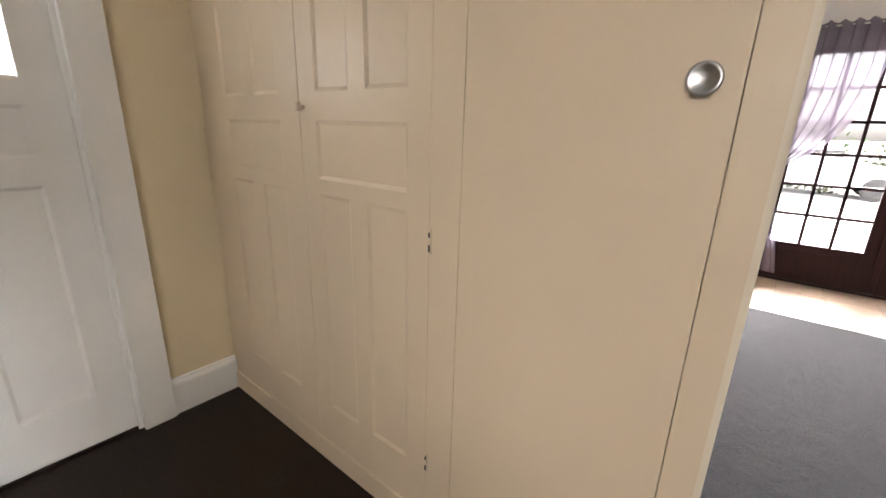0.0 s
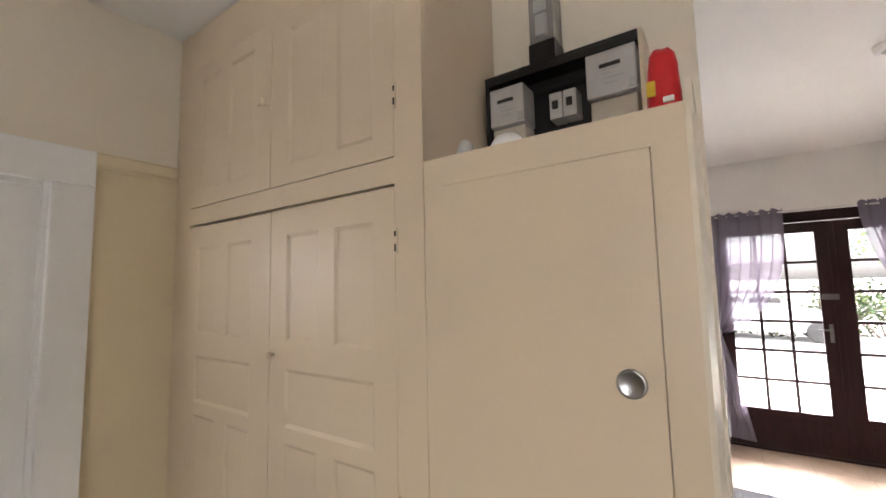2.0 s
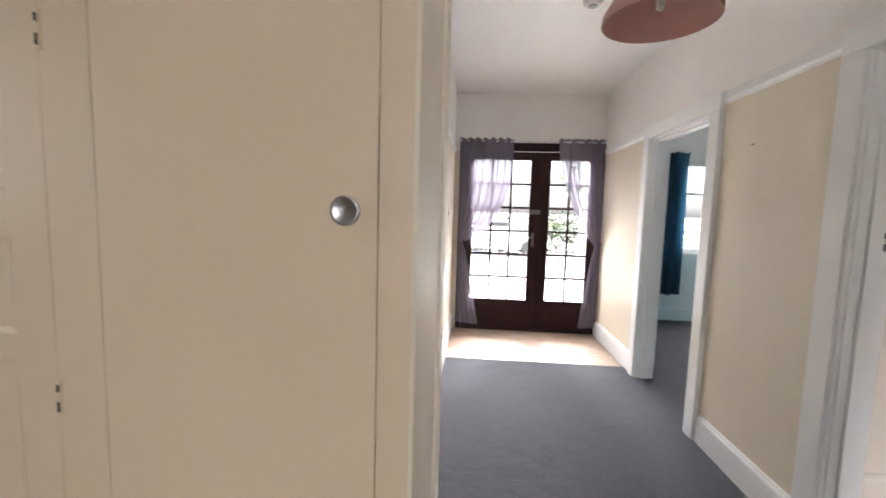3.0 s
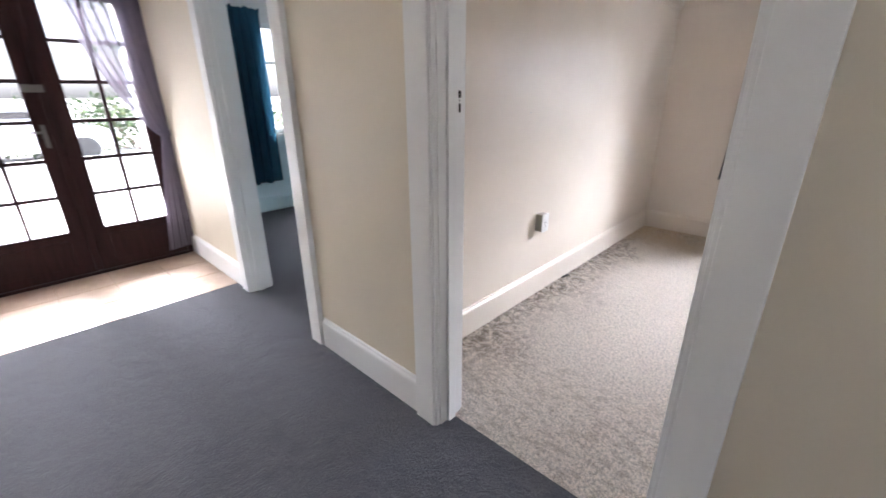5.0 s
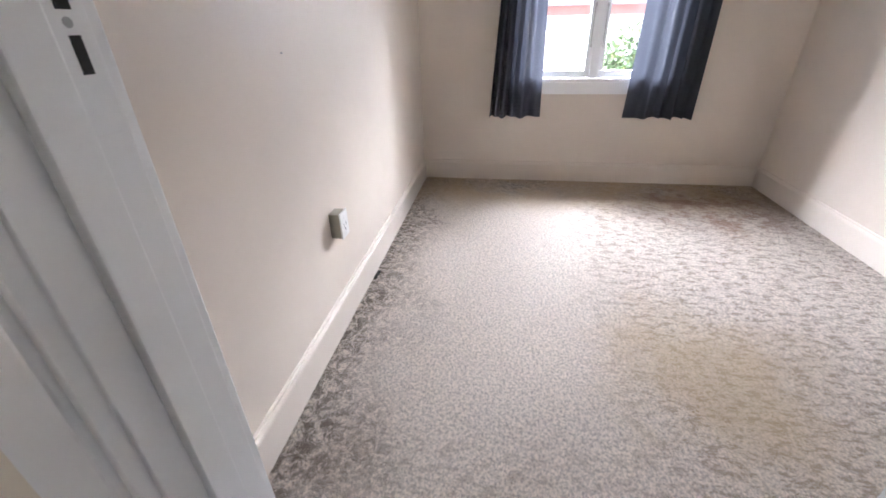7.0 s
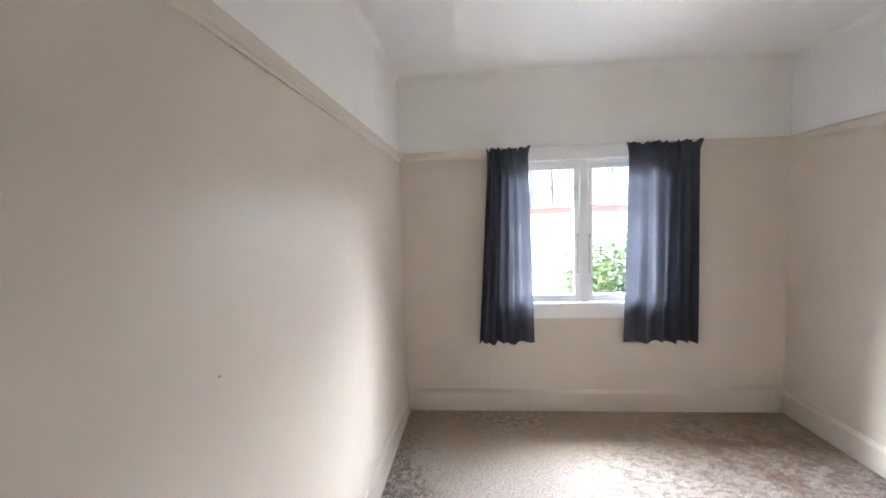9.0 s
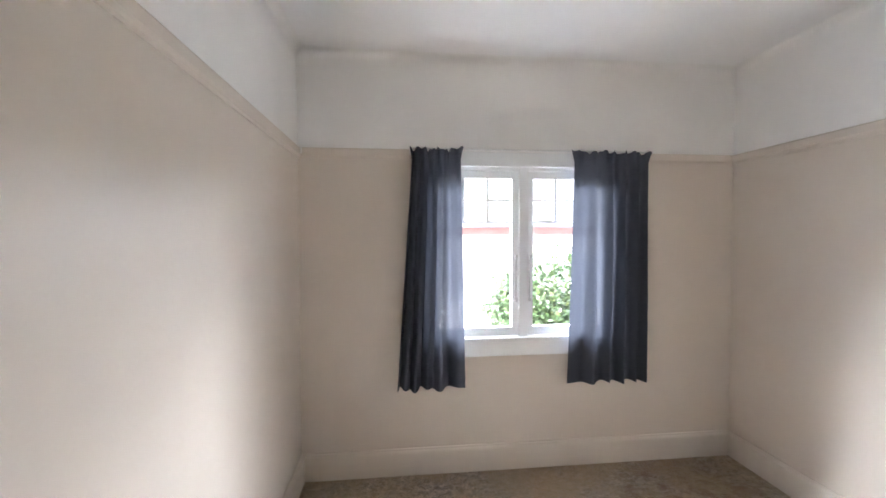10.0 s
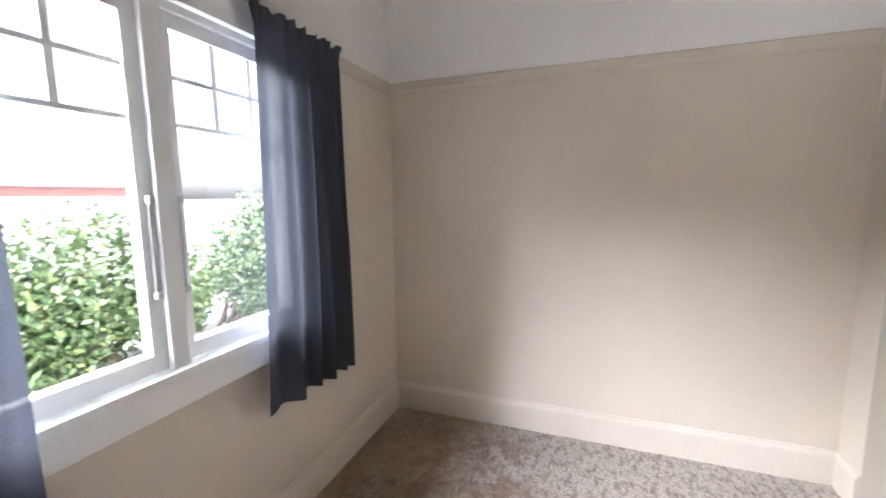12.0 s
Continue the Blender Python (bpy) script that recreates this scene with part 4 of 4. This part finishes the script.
def gathered_curtain(ya, yb, yc, yd, label, seed, x=3.545, ztop=2.090, zbot=0.59, mat=None, axis="y", group="bedroom curtains", folds=7, outer=False):
    """A lined curtain: ya to yb along the top, yc to yd along the hem."""
    e = thing("curtain", (x, ya, ztop) if axis == "y" else (ya, x, ztop), label, "curtain", group)

    def fn(u, v):
        z = ztop + 0.020 - v * (ztop + 0.020 - zbot)
        k = v
        a, b = ya + (yc - ya) * k, yb + (yd - yb) * k
        # cloth bunches towards its outer side and hangs flatter towards the opening
        o = u if outer else 1 - u
        g = o ** 1.5
        ph = 2 * math.pi * folds * g
        soft = 0.5 + 0.5 * math.sin(2.3 * v + seed * 1.7)
        f = math.sin(ph + seed + 0.7 * math.sin(2.2 * v + seed)) + 0.38 * math.sin(ph * 0.47 + seed * 3 + 1.6 * v) + 0.22 * soft * math.sin(ph * 1.9 + seed * 2 - 1.1 * v)
        amp = (0.016 + 0.028 * min(1, k * 1.6)) * (0.5 + 0.5 * o)
        y = a + (b - a) * (u + 0.012 * math.sin(ph + seed + 1.4) * (0.3 + 0.7 * o))
        near_top = max(0.0, 1 - v * 26)
        crest = math.sin(31 * u + seed * 5) * math.sin(13 * u + seed) + 0.4 * math.sin(71 * u + seed)
        tip = max(0.0, 1 - min(u, 1 - u) * 14)
        top = near_top * (0.012 * crest + 0.010 * tip)
        pinch = max(0.0, 1 - abs(v - 0.03) * 24)
        ruffle = 0.009 * (math.sin(52 * u + seed * 2) + 0.6 * math.sin(87 * u + seed)) * max(near_top, 0.45 * pinch)
        y += (0.020 if u > 0.5 else -0.020) * tip * near_top * (1 if b > a else -1)
        hem = 0.007 * math.sin(ph * 0.5 + seed) * k * k
        off = -amp * f * (1 - 0.6 * pinch) - ruffle
        return (x + off, y, z + top + hem) if axis == "y" else (y, x + off, z + top + hem)

    c = cloth_sheet(fn, 120, 46, mat or M_CURT, "cloth", e)

    def hem_fn(u, v):
        p = fn(u, 0.955 + 0.045 * v)
        return (p[0] + 0.003, p[1], p[2]) if axis == "y" else (p[0], p[1] + 0.003, p[2])

    cloth_sheet(hem_fn, 120, 2, mat or M_CURT, "hem", e)

    def tape_fn(u, v):
        p = fn(u, 0.012 + 0.03 * v)
        return (p[0] + 0.004, p[1], p[2]) if axis == "y" else (p[0], p[1] + 0.004, p[2])

    cloth_sheet(tape_fn, 120, 2, mat or M_CURT, "heading_tape", e)
    return e


gathered_curtain(-0.435, -0.738, -0.330, -0.765, "slate blue curtain hanging open beside the bedroom window", 0.7, folds=5)
gathered_curtain(-1.490, -2.005, -1.444, -1.985, "slate blue curtain half drawn over the bedroom window", 2.9, folds=5, outer=True)
bm = add_tube(bmesh.new(), [(-2.03, 0.006), (-0.42, 0.006)], 10, axis="y", centre=(3.588, 0, 2.118))
rod = tagged(part("curtain_rod", bm, M_WHITEPL), "thin white curtain wire over the bedroom window", "curtain rod")
for y in (-2.02, -0.43):
    box_part("bracket", (3.586, 3.629, y - 0.008, y + 0.008, 2.108, 2.126), M_WHITEPL, rod)
gathered_curtain(0.78, 1.32, 0.80, 1.33, "dark teal curtain beside the blue room window", 1.3, 3.83, 2.20, 0.36, M_TEAL, "x", "blue room curtains", 7)
gathered_curtain(2.56, 2.80, 2.56, 2.80, "dark teal curtain beside the blue room window", 2.3, 3.83, 2.20, 0.36, M_TEAL, "x", "blue room curtains", 4)


# ---------------------------------------------------------------- windows
def sash(e, y0, y1, z0, z1, x, cols, mat):
    """A casement with a row of small panes in two rows over one large pane."""
    s, r = 0.047, 0.055
    bm = bmesh.new()
    for a, b, c, d in ((y0, y0 + s, z0, z1), (y1 - s, y1, z0, z1), (y0 + s, y1 - s, z0, z0 + r), (y0 + s, y1 - s, z1 - s, z1)):
        add_box(bm, x, x + 0.038, a, b, c, d)
    ob = part("sash", bm, mat, e)
    g0, g1, h0, h1 = y0 + s, y1 - s, z0 + r, z1 - s
    zs = [h0, 1.656, 1.800, h1]
    for z in zs[1:3]:
        box_part("glazing_bar", (x + 0.008, x + 0.030, g0, g1, z - 0.008, z + 0.008), mat, ob, bevel=0.003)
    for k in range(1, cols):
        y = g0 + (g1 - g0) * k / cols
        box_part("glazing_bar", (x + 0.010, x + 0.028, y - 0.011, y + 0.011, zs[1], h1), mat, ob, bevel=0.003)
    for c, d in zip(zs, zs[1:]):
        n = 1 if c == h0 else cols
        for k in range(n):
            a, b = g0 + (g1 - g0) * k / n, g0 + (g1 - g0) * (k + 1) / n
            p = box_part("pane", (x + 0.018, x + 0.021, a + 0.0085, b - 0.0085, c + 0.0085, d - 0.0085), M_GLASS, ob)
            p.visible_shadow = False
    return ob


win = thing("window_1", (3.63, -1.165, WZ0), "white painted timber casement window with small top panes", "window")
win["kind"] = "structure"
for b in ((WY0, WY0 + 0.03, WZ0 + 0.012, WZ1), (WY1 - 0.03, WY1, WZ0 + 0.012, WZ1), (WY0 + 0.0305, WY1 - 0.0305, WZ1 - 0.03, WZ1), (-1.197, -1.148, WZ0 + 0.012, WZ1 - 0.0305)):
    box_part("frame", (3.632, 3.76, *b), M_TRIM, win, bevel=0.003)
box_part("mullion_cover", (3.618, 3.6315, -1.204, -1.141, WZ0 + 0.014, WZ1 - 0.002), M_TRIM, win, bevel=0.004)
s1 = sash(win, -1.1475, WY1 - 0.031, WZ0 + 0.016, WZ1 - 0.031, 3.645, 3, M_TRIM)
s2 = sash(win, WY0 + 0.031, -1.1975, WZ0 + 0.016, WZ1 - 0.031, 3.645, 3, M_TRIM)
for sx, yy in ((s1, -1.125), (s2, -1.220)):
    st = box_part("casement_stay", (3.630, 3.641, yy - 0.004, yy + 0.004, 1.13, 1.42), M_STEEL, sx, "grey metal casement fastener", bevel=0.002)
    box_part("stay_handle", (3.618, 3.641, yy - 0.008, yy + 0.008, 1.41, 1.435), M_STEEL, st, bevel=0.003)
    box_part("stay_foot", (3.620, 3.641, yy - 0.009, yy + 0.009, 1.125, 1.145), M_STEEL, st, bevel=0.003)
box_part("sill", (3.597, 3.80, WY0 - 0.05, WY1 + 0.05, WZ0 - 0.018, WZ0 + 0.011), M_TRIM, win, "white window sill board", bevel=0.004)
box_part("apron", (3.606, 3.629, WY0 - 0.03, WY1 + 0.03, 0.768, WZ0 - 0.0185), M_TRIM, win, bevel=0.004)
box_part("head_architrave", (3.600, 3.629, WY0 - 0.09, WY1 + 0.09, WZ1 - 0.006, 2.105), M_TRIM, win, bevel=0.004)
for ya, yb in ((WY0 - 0.085, WY0 + 0.004), (WY1 - 0.004, WY1 + 0.085)):
    box_part("side_architrave", (3.606, 3.629, ya, yb, WZ0 + 0.0115, WZ1 - 0.0065), M_TRIM, win, bevel=0.004)
box_part("outer_sill", (3.801, 3.86, WY0 - 0.04, WY1 + 0.04, WZ0 - 0.05, WZ0 - 0.01), M_TRIM, win, bevel=0.004)


def plain_window(name, x0, x1, y, z0, z1, cols, label):
    e = thing(name, ((x0 + x1) / 2, y, z0), label, "window")
    e["kind"] = "structure"
    for b in ((x0, x0 + 0.05, z0, z1), (x1 - 0.05, x1, z0, z1), (x0 + 0.0505, x1 - 0.0505, z0, z0 + 0.06), (x0 + 0.0505, x1 - 0.0505, z1 - 0.05, z1)):
        box_part("frame", (b[0], b[1], y + 0.03, y + 0.10, b[2], b[3]), M_TRIM, e, bevel=0.003)
    for k in range(1, cols):
        xm = x0 + (x1 - x0) * k / cols
        box_part("mullion", (xm - 0.022, xm + 0.022, y + 0.035, y + 0.09, z0 + 0.061, z1 - 0.051), M_TRIM, e, bevel=0.003)
    box_part("transom", (x0 + 0.051, x1 - 0.051, y + 0.040, y + 0.085, z1 - 0.42, z1 - 0.385), M_TRIM, e, bevel=0.003)
    box_part("sill", (x0 - 0.05, x1 + 0.05, y - 0.045, y + 0.029, z0 - 0.03, z0 + 0.0), M_TRIM, e, bevel=0.004)
    p = box_part("pane", (x0 + 0.02, x1 - 0.02, y + 0.060, y + 0.064, z0 + 0.02, z1 - 0.02), M_GLASS, e)
    p.visible_shadow = False
    return e


plain_window("window_2", 1.30, 2.60, 3.90, 0.92, 2.10, 3, "white window with small panes in the blue room")
plain_window("window_3", -2.75, -1.90, HN, 0.95, 2.05, 2, "white window in the side room")


# ---------------------------------------------------------------- small fixtures
def socket_box(x, y, z, label):
    e = thing("wall_socket", (x, y, z), label, "socket")
    box_part("box", (x - 0.038, x + 0.038, y - 0.048, y, z - 0.058, z + 0.058), M_BOX_SHADED, e, bevel=0.004)
    pl = box_part("faceplate", (x - 0.041, x + 0.041, y - 0.056, y - 0.0482, z - 0.061, z + 0.061), M_WHITEPL, e, bevel=0.003)
    for dx, dz in ((-0.012, 0.0), (0.012, 0.0), (0.0, -0.022)):
        box_part("slot", (x + dx - 0.002, x + dx + 0.002, y - 0.0566, y - 0.0555, z + dz - 0.006, z + dz + 0.006), M_HOLE, pl)
    box_part("switch", (x - 0.008, x + 0.008, y - 0.059, y - 0.0561, z + 0.025, z + 0.043), M_WHITEPL, pl, bevel=0.002)
    return e


socket_box(1.398, 0.275, 0.535, "white surface-mounted wall socket above the skirting")
sw = thing("light_switch", (HW, 2.15, 1.36), "small old light switch on the cream hall wall", "switch")
box_part("plate", (HW, HW + 0.008, 2.12, 2.18, 1.315, 1.405), M_HALL, sw, bevel=0.003)
box_part("toggle", (HW + 0.008, HW + 0.018, 2.143, 2.157, 1.35, 1.37), M_GREYPL, sw, bevel=0.002)

sd = thing("smoke_alarm", (-0.72, 0.97, CE), "round white smoke alarm on the hall ceiling", "smoke alarm")
part("body", add_tube(bmesh.new(), [(CE - 0.036, 0.040), (CE - 0.032, 0.052), (CE - 0.014, 0.060), (CE - 0.001, 0.060)], 28, centre=(-0.72, 0.97, 0)), M_WHITEPL, sd)
part("vent_ring", add_tube(bmesh.new(), [(CE - 0.044, 0.022), (CE - 0.0365, 0.030)], 20, centre=(-0.72, 0.97, 0)), M_GREYPL, sd)

PX, PY, PZ = -0.69, 0.02, 2.175
pl = thing("pendant_lamp", (PX, PY, CE), "dusky pink metal dome pendant lamp", "pendant lamp")
R = 0.22
prof = [(0.0, R), (0.006, R + 0.001), (0.03, R * 0.985), (0.065, R * 0.90), (0.095, R * 0.74), (0.118, R * 0.52), (0.130, R * 0.28), (0.135, 0.03)]
inner = [(h - 0.003 if h else 0.0, max(0.02, r - 0.004)) for h, r in reversed(prof)]
part("shade", add_tube(bmesh.new(), prof + inner, 48, False, centre=(PX, PY, PZ)), M_LAMP, pl, "pink enamel dome shade")
part("lamp_holder", add_tube(bmesh.new(), [(0.07, 0.018), (0.15, 0.020), (0.175, 0.012)], 16, centre=(PX, PY, PZ)), M_WHITEPL, pl)
part("bulb", add_tube(bmesh.new(), [(0.040, 0.003), (0.043, 0.010), (0.050, 0.016), (0.060, 0.015), (0.069, 0.011)], 18, centre=(PX, PY, PZ)), M_WHITEPL, pl)
part("cord", add_tube(bmesh.new(), [(PZ + 0.176, 0.0035), (CE - 0.025, 0.0035)], 8, centre=(PX, PY, 0)), M_WHITEPL, pl)
part("ceiling_rose", add_tube(bmesh.new(), [(CE - 0.026, 0.018), (CE - 0.016, 0.045), (CE - 0.001, 0.048)], 20, centre=(PX, PY, 0)), M_WHITEPL, pl)

bm = bmesh.new()
for k in range(9):
    a = k * 0.7
    add_box(bm, 1.77 + 0.009 * k, 1.785 + 0.009 * k, 0.232 + 0.003 * math.sin(a), 0.246 + 0.003 * math.cos(a), -0.001, 0.008 + 0.003 * math.sin(a))
tagged(part("dark_scrap", bm, M_BLACK), "dark scrap lying on the carpet by the skirting", "debris")
bm = add_tube(bmesh.new(), [(0.268, 0.0025), (0.2745, 0.002)], 8, axis="y", centre=(1.21, 0, 1.24))
tagged(part("nail", bm, M_GREYPL), "small nail in the beige wall", "nail")
bm = add_tube(bmesh.new(), [(0.018, 0.003), (0.0295, 0.003)], 8, axis="x", centre=(0, 0.52, 1.78))
tagged(part("cup_hook", bm, M_DARKMETAL), "small hook in the cream hall wall", "hook")


# ---------------------------------------------------------------- outdoors
GZ = -0.32
bm = bmesh.new()
q = [bm.verts.new(p) for p in ((-900, -900, GZ), (900, -900, GZ), (900, 900, GZ), (-900, 900, GZ))]
bm.faces.new(q)
tagged(part("ground", bm, M_CONC), "pale concrete and gravel yard", "ground", "", "structure")


def leaf_cloud(bm, n, place, size):
    for _ in range(n):
        c, up_ = place()
        s = size * random.uniform(0.6, 1.3)
        r = Euler((random.uniform(-1.1, 1.1), random.uniform(-1.1, 1.1), random.uniform(0, 6.28))).to_matrix()
        pts = [Vector((-0.5, 0, 0)), Vector((0, -0.28, 0.05)), Vector((0.6, 0, 0)), Vector((0, 0.28, 0.05))]
        bm.faces.new([bm.verts.new(c + r @ (p * s)) for p in pts])


def bush(name, cx, cy, rx_, ry_, h, n, label, mat, size=0.10):
    e = thing(name, (cx, cy, GZ), label, "bush")
    lobes = [(random.uniform(-0.7, 0.7) * rx_, random.uniform(-0.85, 0.85) * ry_, random.uniform(0.22, 0.8) * h, random.uniform(0.28, 0.5)) for _ in range(22)]
    bm = bmesh.new()

    def place():
        lx, ly, lz, r = random.choice(lobes)
        d = Vector((random.gauss(0, 1), random.gauss(0, 1), random.gauss(0, 1))).normalized() * random.uniform(0.45, 1.05)
        p = Vector((cx + lx + d.x * r * rx_, cy + ly + d.y * r * ry_ * 0.8, GZ + max(0.05, lz + d.z * r * h * 0.75)))
        return p, d

    leaf_cloud(bm, n, place, size)
    part("leaves", bm, mat, e)
    for lx, ly, lz, r in lobes[:9]:
        a, b = Vector((cx + lx * 0.3, cy + ly * 0.5, GZ)), Vector((cx + lx, cy + ly, GZ + lz))
        bm = bmesh.new()
        add_limb(bm, a, b, 0.03, 0.010)
        part("stem", bm, M_BARK, e)
    return e


def add_limb(bm, a, b, r0, r1, seg=7):
    d = (b - a)
    q = d.to_track_quat("Z", "Y").to_matrix()
    lo, hi = [], []
    for k in range(seg):
        c = Vector((math.cos(6.283 * k / seg), math.sin(6.283 * k / seg), 0))
        lo.append(bm.verts.new(a + q @ (c * r0)))
        hi.append(bm.verts.new(b + q @ (c * r1)))
    for k in range(seg):
        bm.faces.new((lo[k], lo[(k + 1) % seg], hi[(k + 1) % seg], hi[k]))
    bm.faces.new(hi)
    bm.faces.new(list(reversed(lo)))


def tree(cx, cy, h, r, n, label):
    e = thing("tree", (cx, cy, GZ), label, "tree")
    bm = bmesh.new()
    add_limb(bm, Vector((cx, cy, GZ)), Vector((cx + 0.1, cy, GZ + h * 0.5)), 0.16, 0.10)
    tips = []
    for k in range(11):
        a = k * 2.4
        t = Vector((cx + math.cos(a) * r * random.uniform(0.4, 0.9), cy + math.sin(a) * r * random.uniform(0.4, 0.9), GZ + h * random.uniform(0.55, 0.95)))
        add_limb(bm, Vector((cx + 0.1, cy, GZ + h * random.uniform(0.35, 0.5))), t, 0.06, 0.015)
        tips.append(t)
    part("trunk", bm, M_BARK, e)
    bm = bmesh.new()

    def place():
        t = random.choice(tips)
        d = Vector((random.gauss(0, 1), random.gauss(0, 1), random.gauss(0, 0.8))) * (r * 0.22)
        return t + d, d

    leaf_cloud(bm, n, place, 0.22)
    part("crown", bm, M_LEAF2, e)
    return e


random.seed(5)
bush("hedge", 7.2, -3.9, 0.8, 2.1, 1.65, 48000, "leafy green hedge with yellow new growth", M_LEAF, 0.075)
bush("hedge", 7.9, -7.2, 0.8, 2.0, 1.5, 3000, "leafy green hedge with yellow new growth", M_LEAF)
bush("hedge", 3.2, 8.2, 2.2, 0.9, 1.6, 3600, "green shrub beyond the blue room window", M_LEAF, 0.11)
bush("hedge", -2.6, 16.0, 3.2, 1.0, 1.7, 3000, "green hedge along the front garden", M_LEAF, 0.16)
bush("hedge", 2.6, 16.5, 3.0, 1.0, 1.8, 3000, "green hedge along the front garden", M_LEAF, 0.16)
tree(-4.5, 21.0, 5.0, 2.4, 1800, "leafy green tree across the front garden")
tree(6.0, 22.0, 5.5, 2.6, 1800, "leafy green tree across the front garden")


def house(x, y, w, d, wall_h, label, mat):
    """A low neighbouring house with a hipped roof."""
    e = thing("neighbour_house", (x, y, GZ), label, "house")
    box_part("wall", (x - w / 2, x + w / 2, y - d / 2, y + d / 2, GZ, GZ + wall_h - 0.75), M_OUT, e)
    box_part("brick_band", (x - w / 2 - 0.02, x + w / 2, y - d / 2, y + d / 2, GZ + wall_h - 0.75, GZ + wall_h), mat, e, "red brick under the eaves")
    bm = bmesh.new()
    o = 0.45
    z = GZ + wall_h
    base = [bm.verts.new(p) for p in ((x - w / 2 - o, y - d / 2 - o, z), (x + w / 2 + o, y - d / 2 - o, z), (x + w / 2 + o, y + d / 2 + o, z), (x - w / 2 - o, y + d / 2 + o, z))]
    ridge = [bm.verts.new(p) for p in ((x, y - d / 2 + w / 2, z + 0.35), (x, y + d / 2 - w / 2, z + 0.35))]
    for f in ((0, 1, 4), (1, 2, 5, 4), (2, 3, 5), (3, 0, 4, 5)):
        bm.faces.new([(base + ridge)[i] for i in f])
    bm.faces.new(list(reversed(base)))
    part("roof", bm, M_ROOF, e, "grey hipped roof")
    box_part("gutter", (x - w / 2 - o - 0.08, x - w / 2 - o, y - d / 2 - o, y + d / 2 + o, z - 0.10, z + 0.04), M_ROOF, e, "slate grey gutter")
    for k in range(3):
        yy = y - d / 2 + d * (k + 0.5) / 3
        wv = box_part("window", (x - w / 2 - 0.03, x - w / 2 + 0.05, yy - 0.8, yy + 0.8, GZ + 0.95, GZ + 2.0), M_TRIM, e, bevel=0.01)
        box_part("pane", (x - w / 2 - 0.035, x - w / 2 - 0.031, yy - 0.72, yy - 0.03, GZ + 1.02, GZ + 1.93), M_ROOF, wv)
        box_part("pane", (x - w / 2 - 0.035, x - w / 2 - 0.031, yy + 0.03, yy + 0.72, GZ + 1.02, GZ + 1.93), M_ROOF, wv)
    return e


house(42.0, -12.0, 9.0, 26.0, 2.75, "single-storey red brick house with a grey roof", M_BRICK)

car = thing("car", (-0.6, 15.0, GZ), "silver hatchback parked on the front drive", "car")
bm = bmesh.new()
side = [(-2.0, 0.30), (2.0, 0.30), (2.05, 0.62), (1.85, 0.86), (1.0, 0.95), (0.35, 1.42), (-1.15, 1.45), (-1.85, 1.0), (-2.05, 0.85)]
L = [bm.verts.new((-0.6 + a, 14.150 + (0.12 if z > 1.0 else 0), GZ + z)) for a, z in side]
Rr = [bm.verts.new((-0.6 + a, 15.850 - (0.12 if z > 1.0 else 0), GZ + z)) for a, z in side]
for i in range(len(side)):
    j = (i + 1) % len(side)
    bm.faces.new((L[i], L[j], Rr[j], Rr[i]))
bm.faces.new(L)
bm.faces.new(list(reversed(Rr)))
bmesh.ops.bevel(bm, geom=bm.edges[:], offset=0.05, segments=2, affect="EDGES")
part("body", bm, M_CAR, car)
for dx in (-0.85, 0.12):
    box_part("side_window", (-0.6 + dx - 0.42, -0.6 + dx + 0.36, 14.200, 14.235, GZ + 1.0, GZ + 1.33), M_BLACK, car, bevel=0.01)
for dx in (-1.3, 1.3):
    for yy in (14.120, 15.700):
        w = part("wheel", add_tube(bmesh.new(), [(yy, 0.20), (yy, 0.30), (yy + 0.02, 0.32), (yy + 0.16, 0.32), (yy + 0.18, 0.30), (yy + 0.18, 0.20)], 22, axis="y", centre=(-0.6 + dx, 0, GZ + 0.32)), M_TYRE, car)
        part("rim", add_tube(bmesh.new(), [(yy + 0.01, 0.19), (yy + 0.17, 0.19)], 18, axis="y", centre=(-0.6 + dx, 0, GZ + 0.32)), M_CHROME, w)

# ---------------------------------------------------------------- floor tiles
shared = {}
xs = [-1.64, -1.307, -0.972, -0.638, -0.304, 0.03]
ys = [2.026, 2.36, 2.694, 3.028]
for i in range(5):
    for j in range(3):
        w, d = xs[i + 1] - xs[i] - 0.006, ys[j + 1] - ys[j] - 0.006
        key = (round(w, 3), round(d, 3))
        if key not in shared:
            shared[key] = mesh_of(add_box(bmesh.new(), 0, w, 0, d, -0.012, 0, bevel=0.002), "tile", M_TILE)
        t = new("tile", shared[key])
        t.parent = tiled
        t.location = (xs[i] + 0.003, ys[j] + 0.003, -0.0015 + random.uniform(-0.0006, 0.0006))
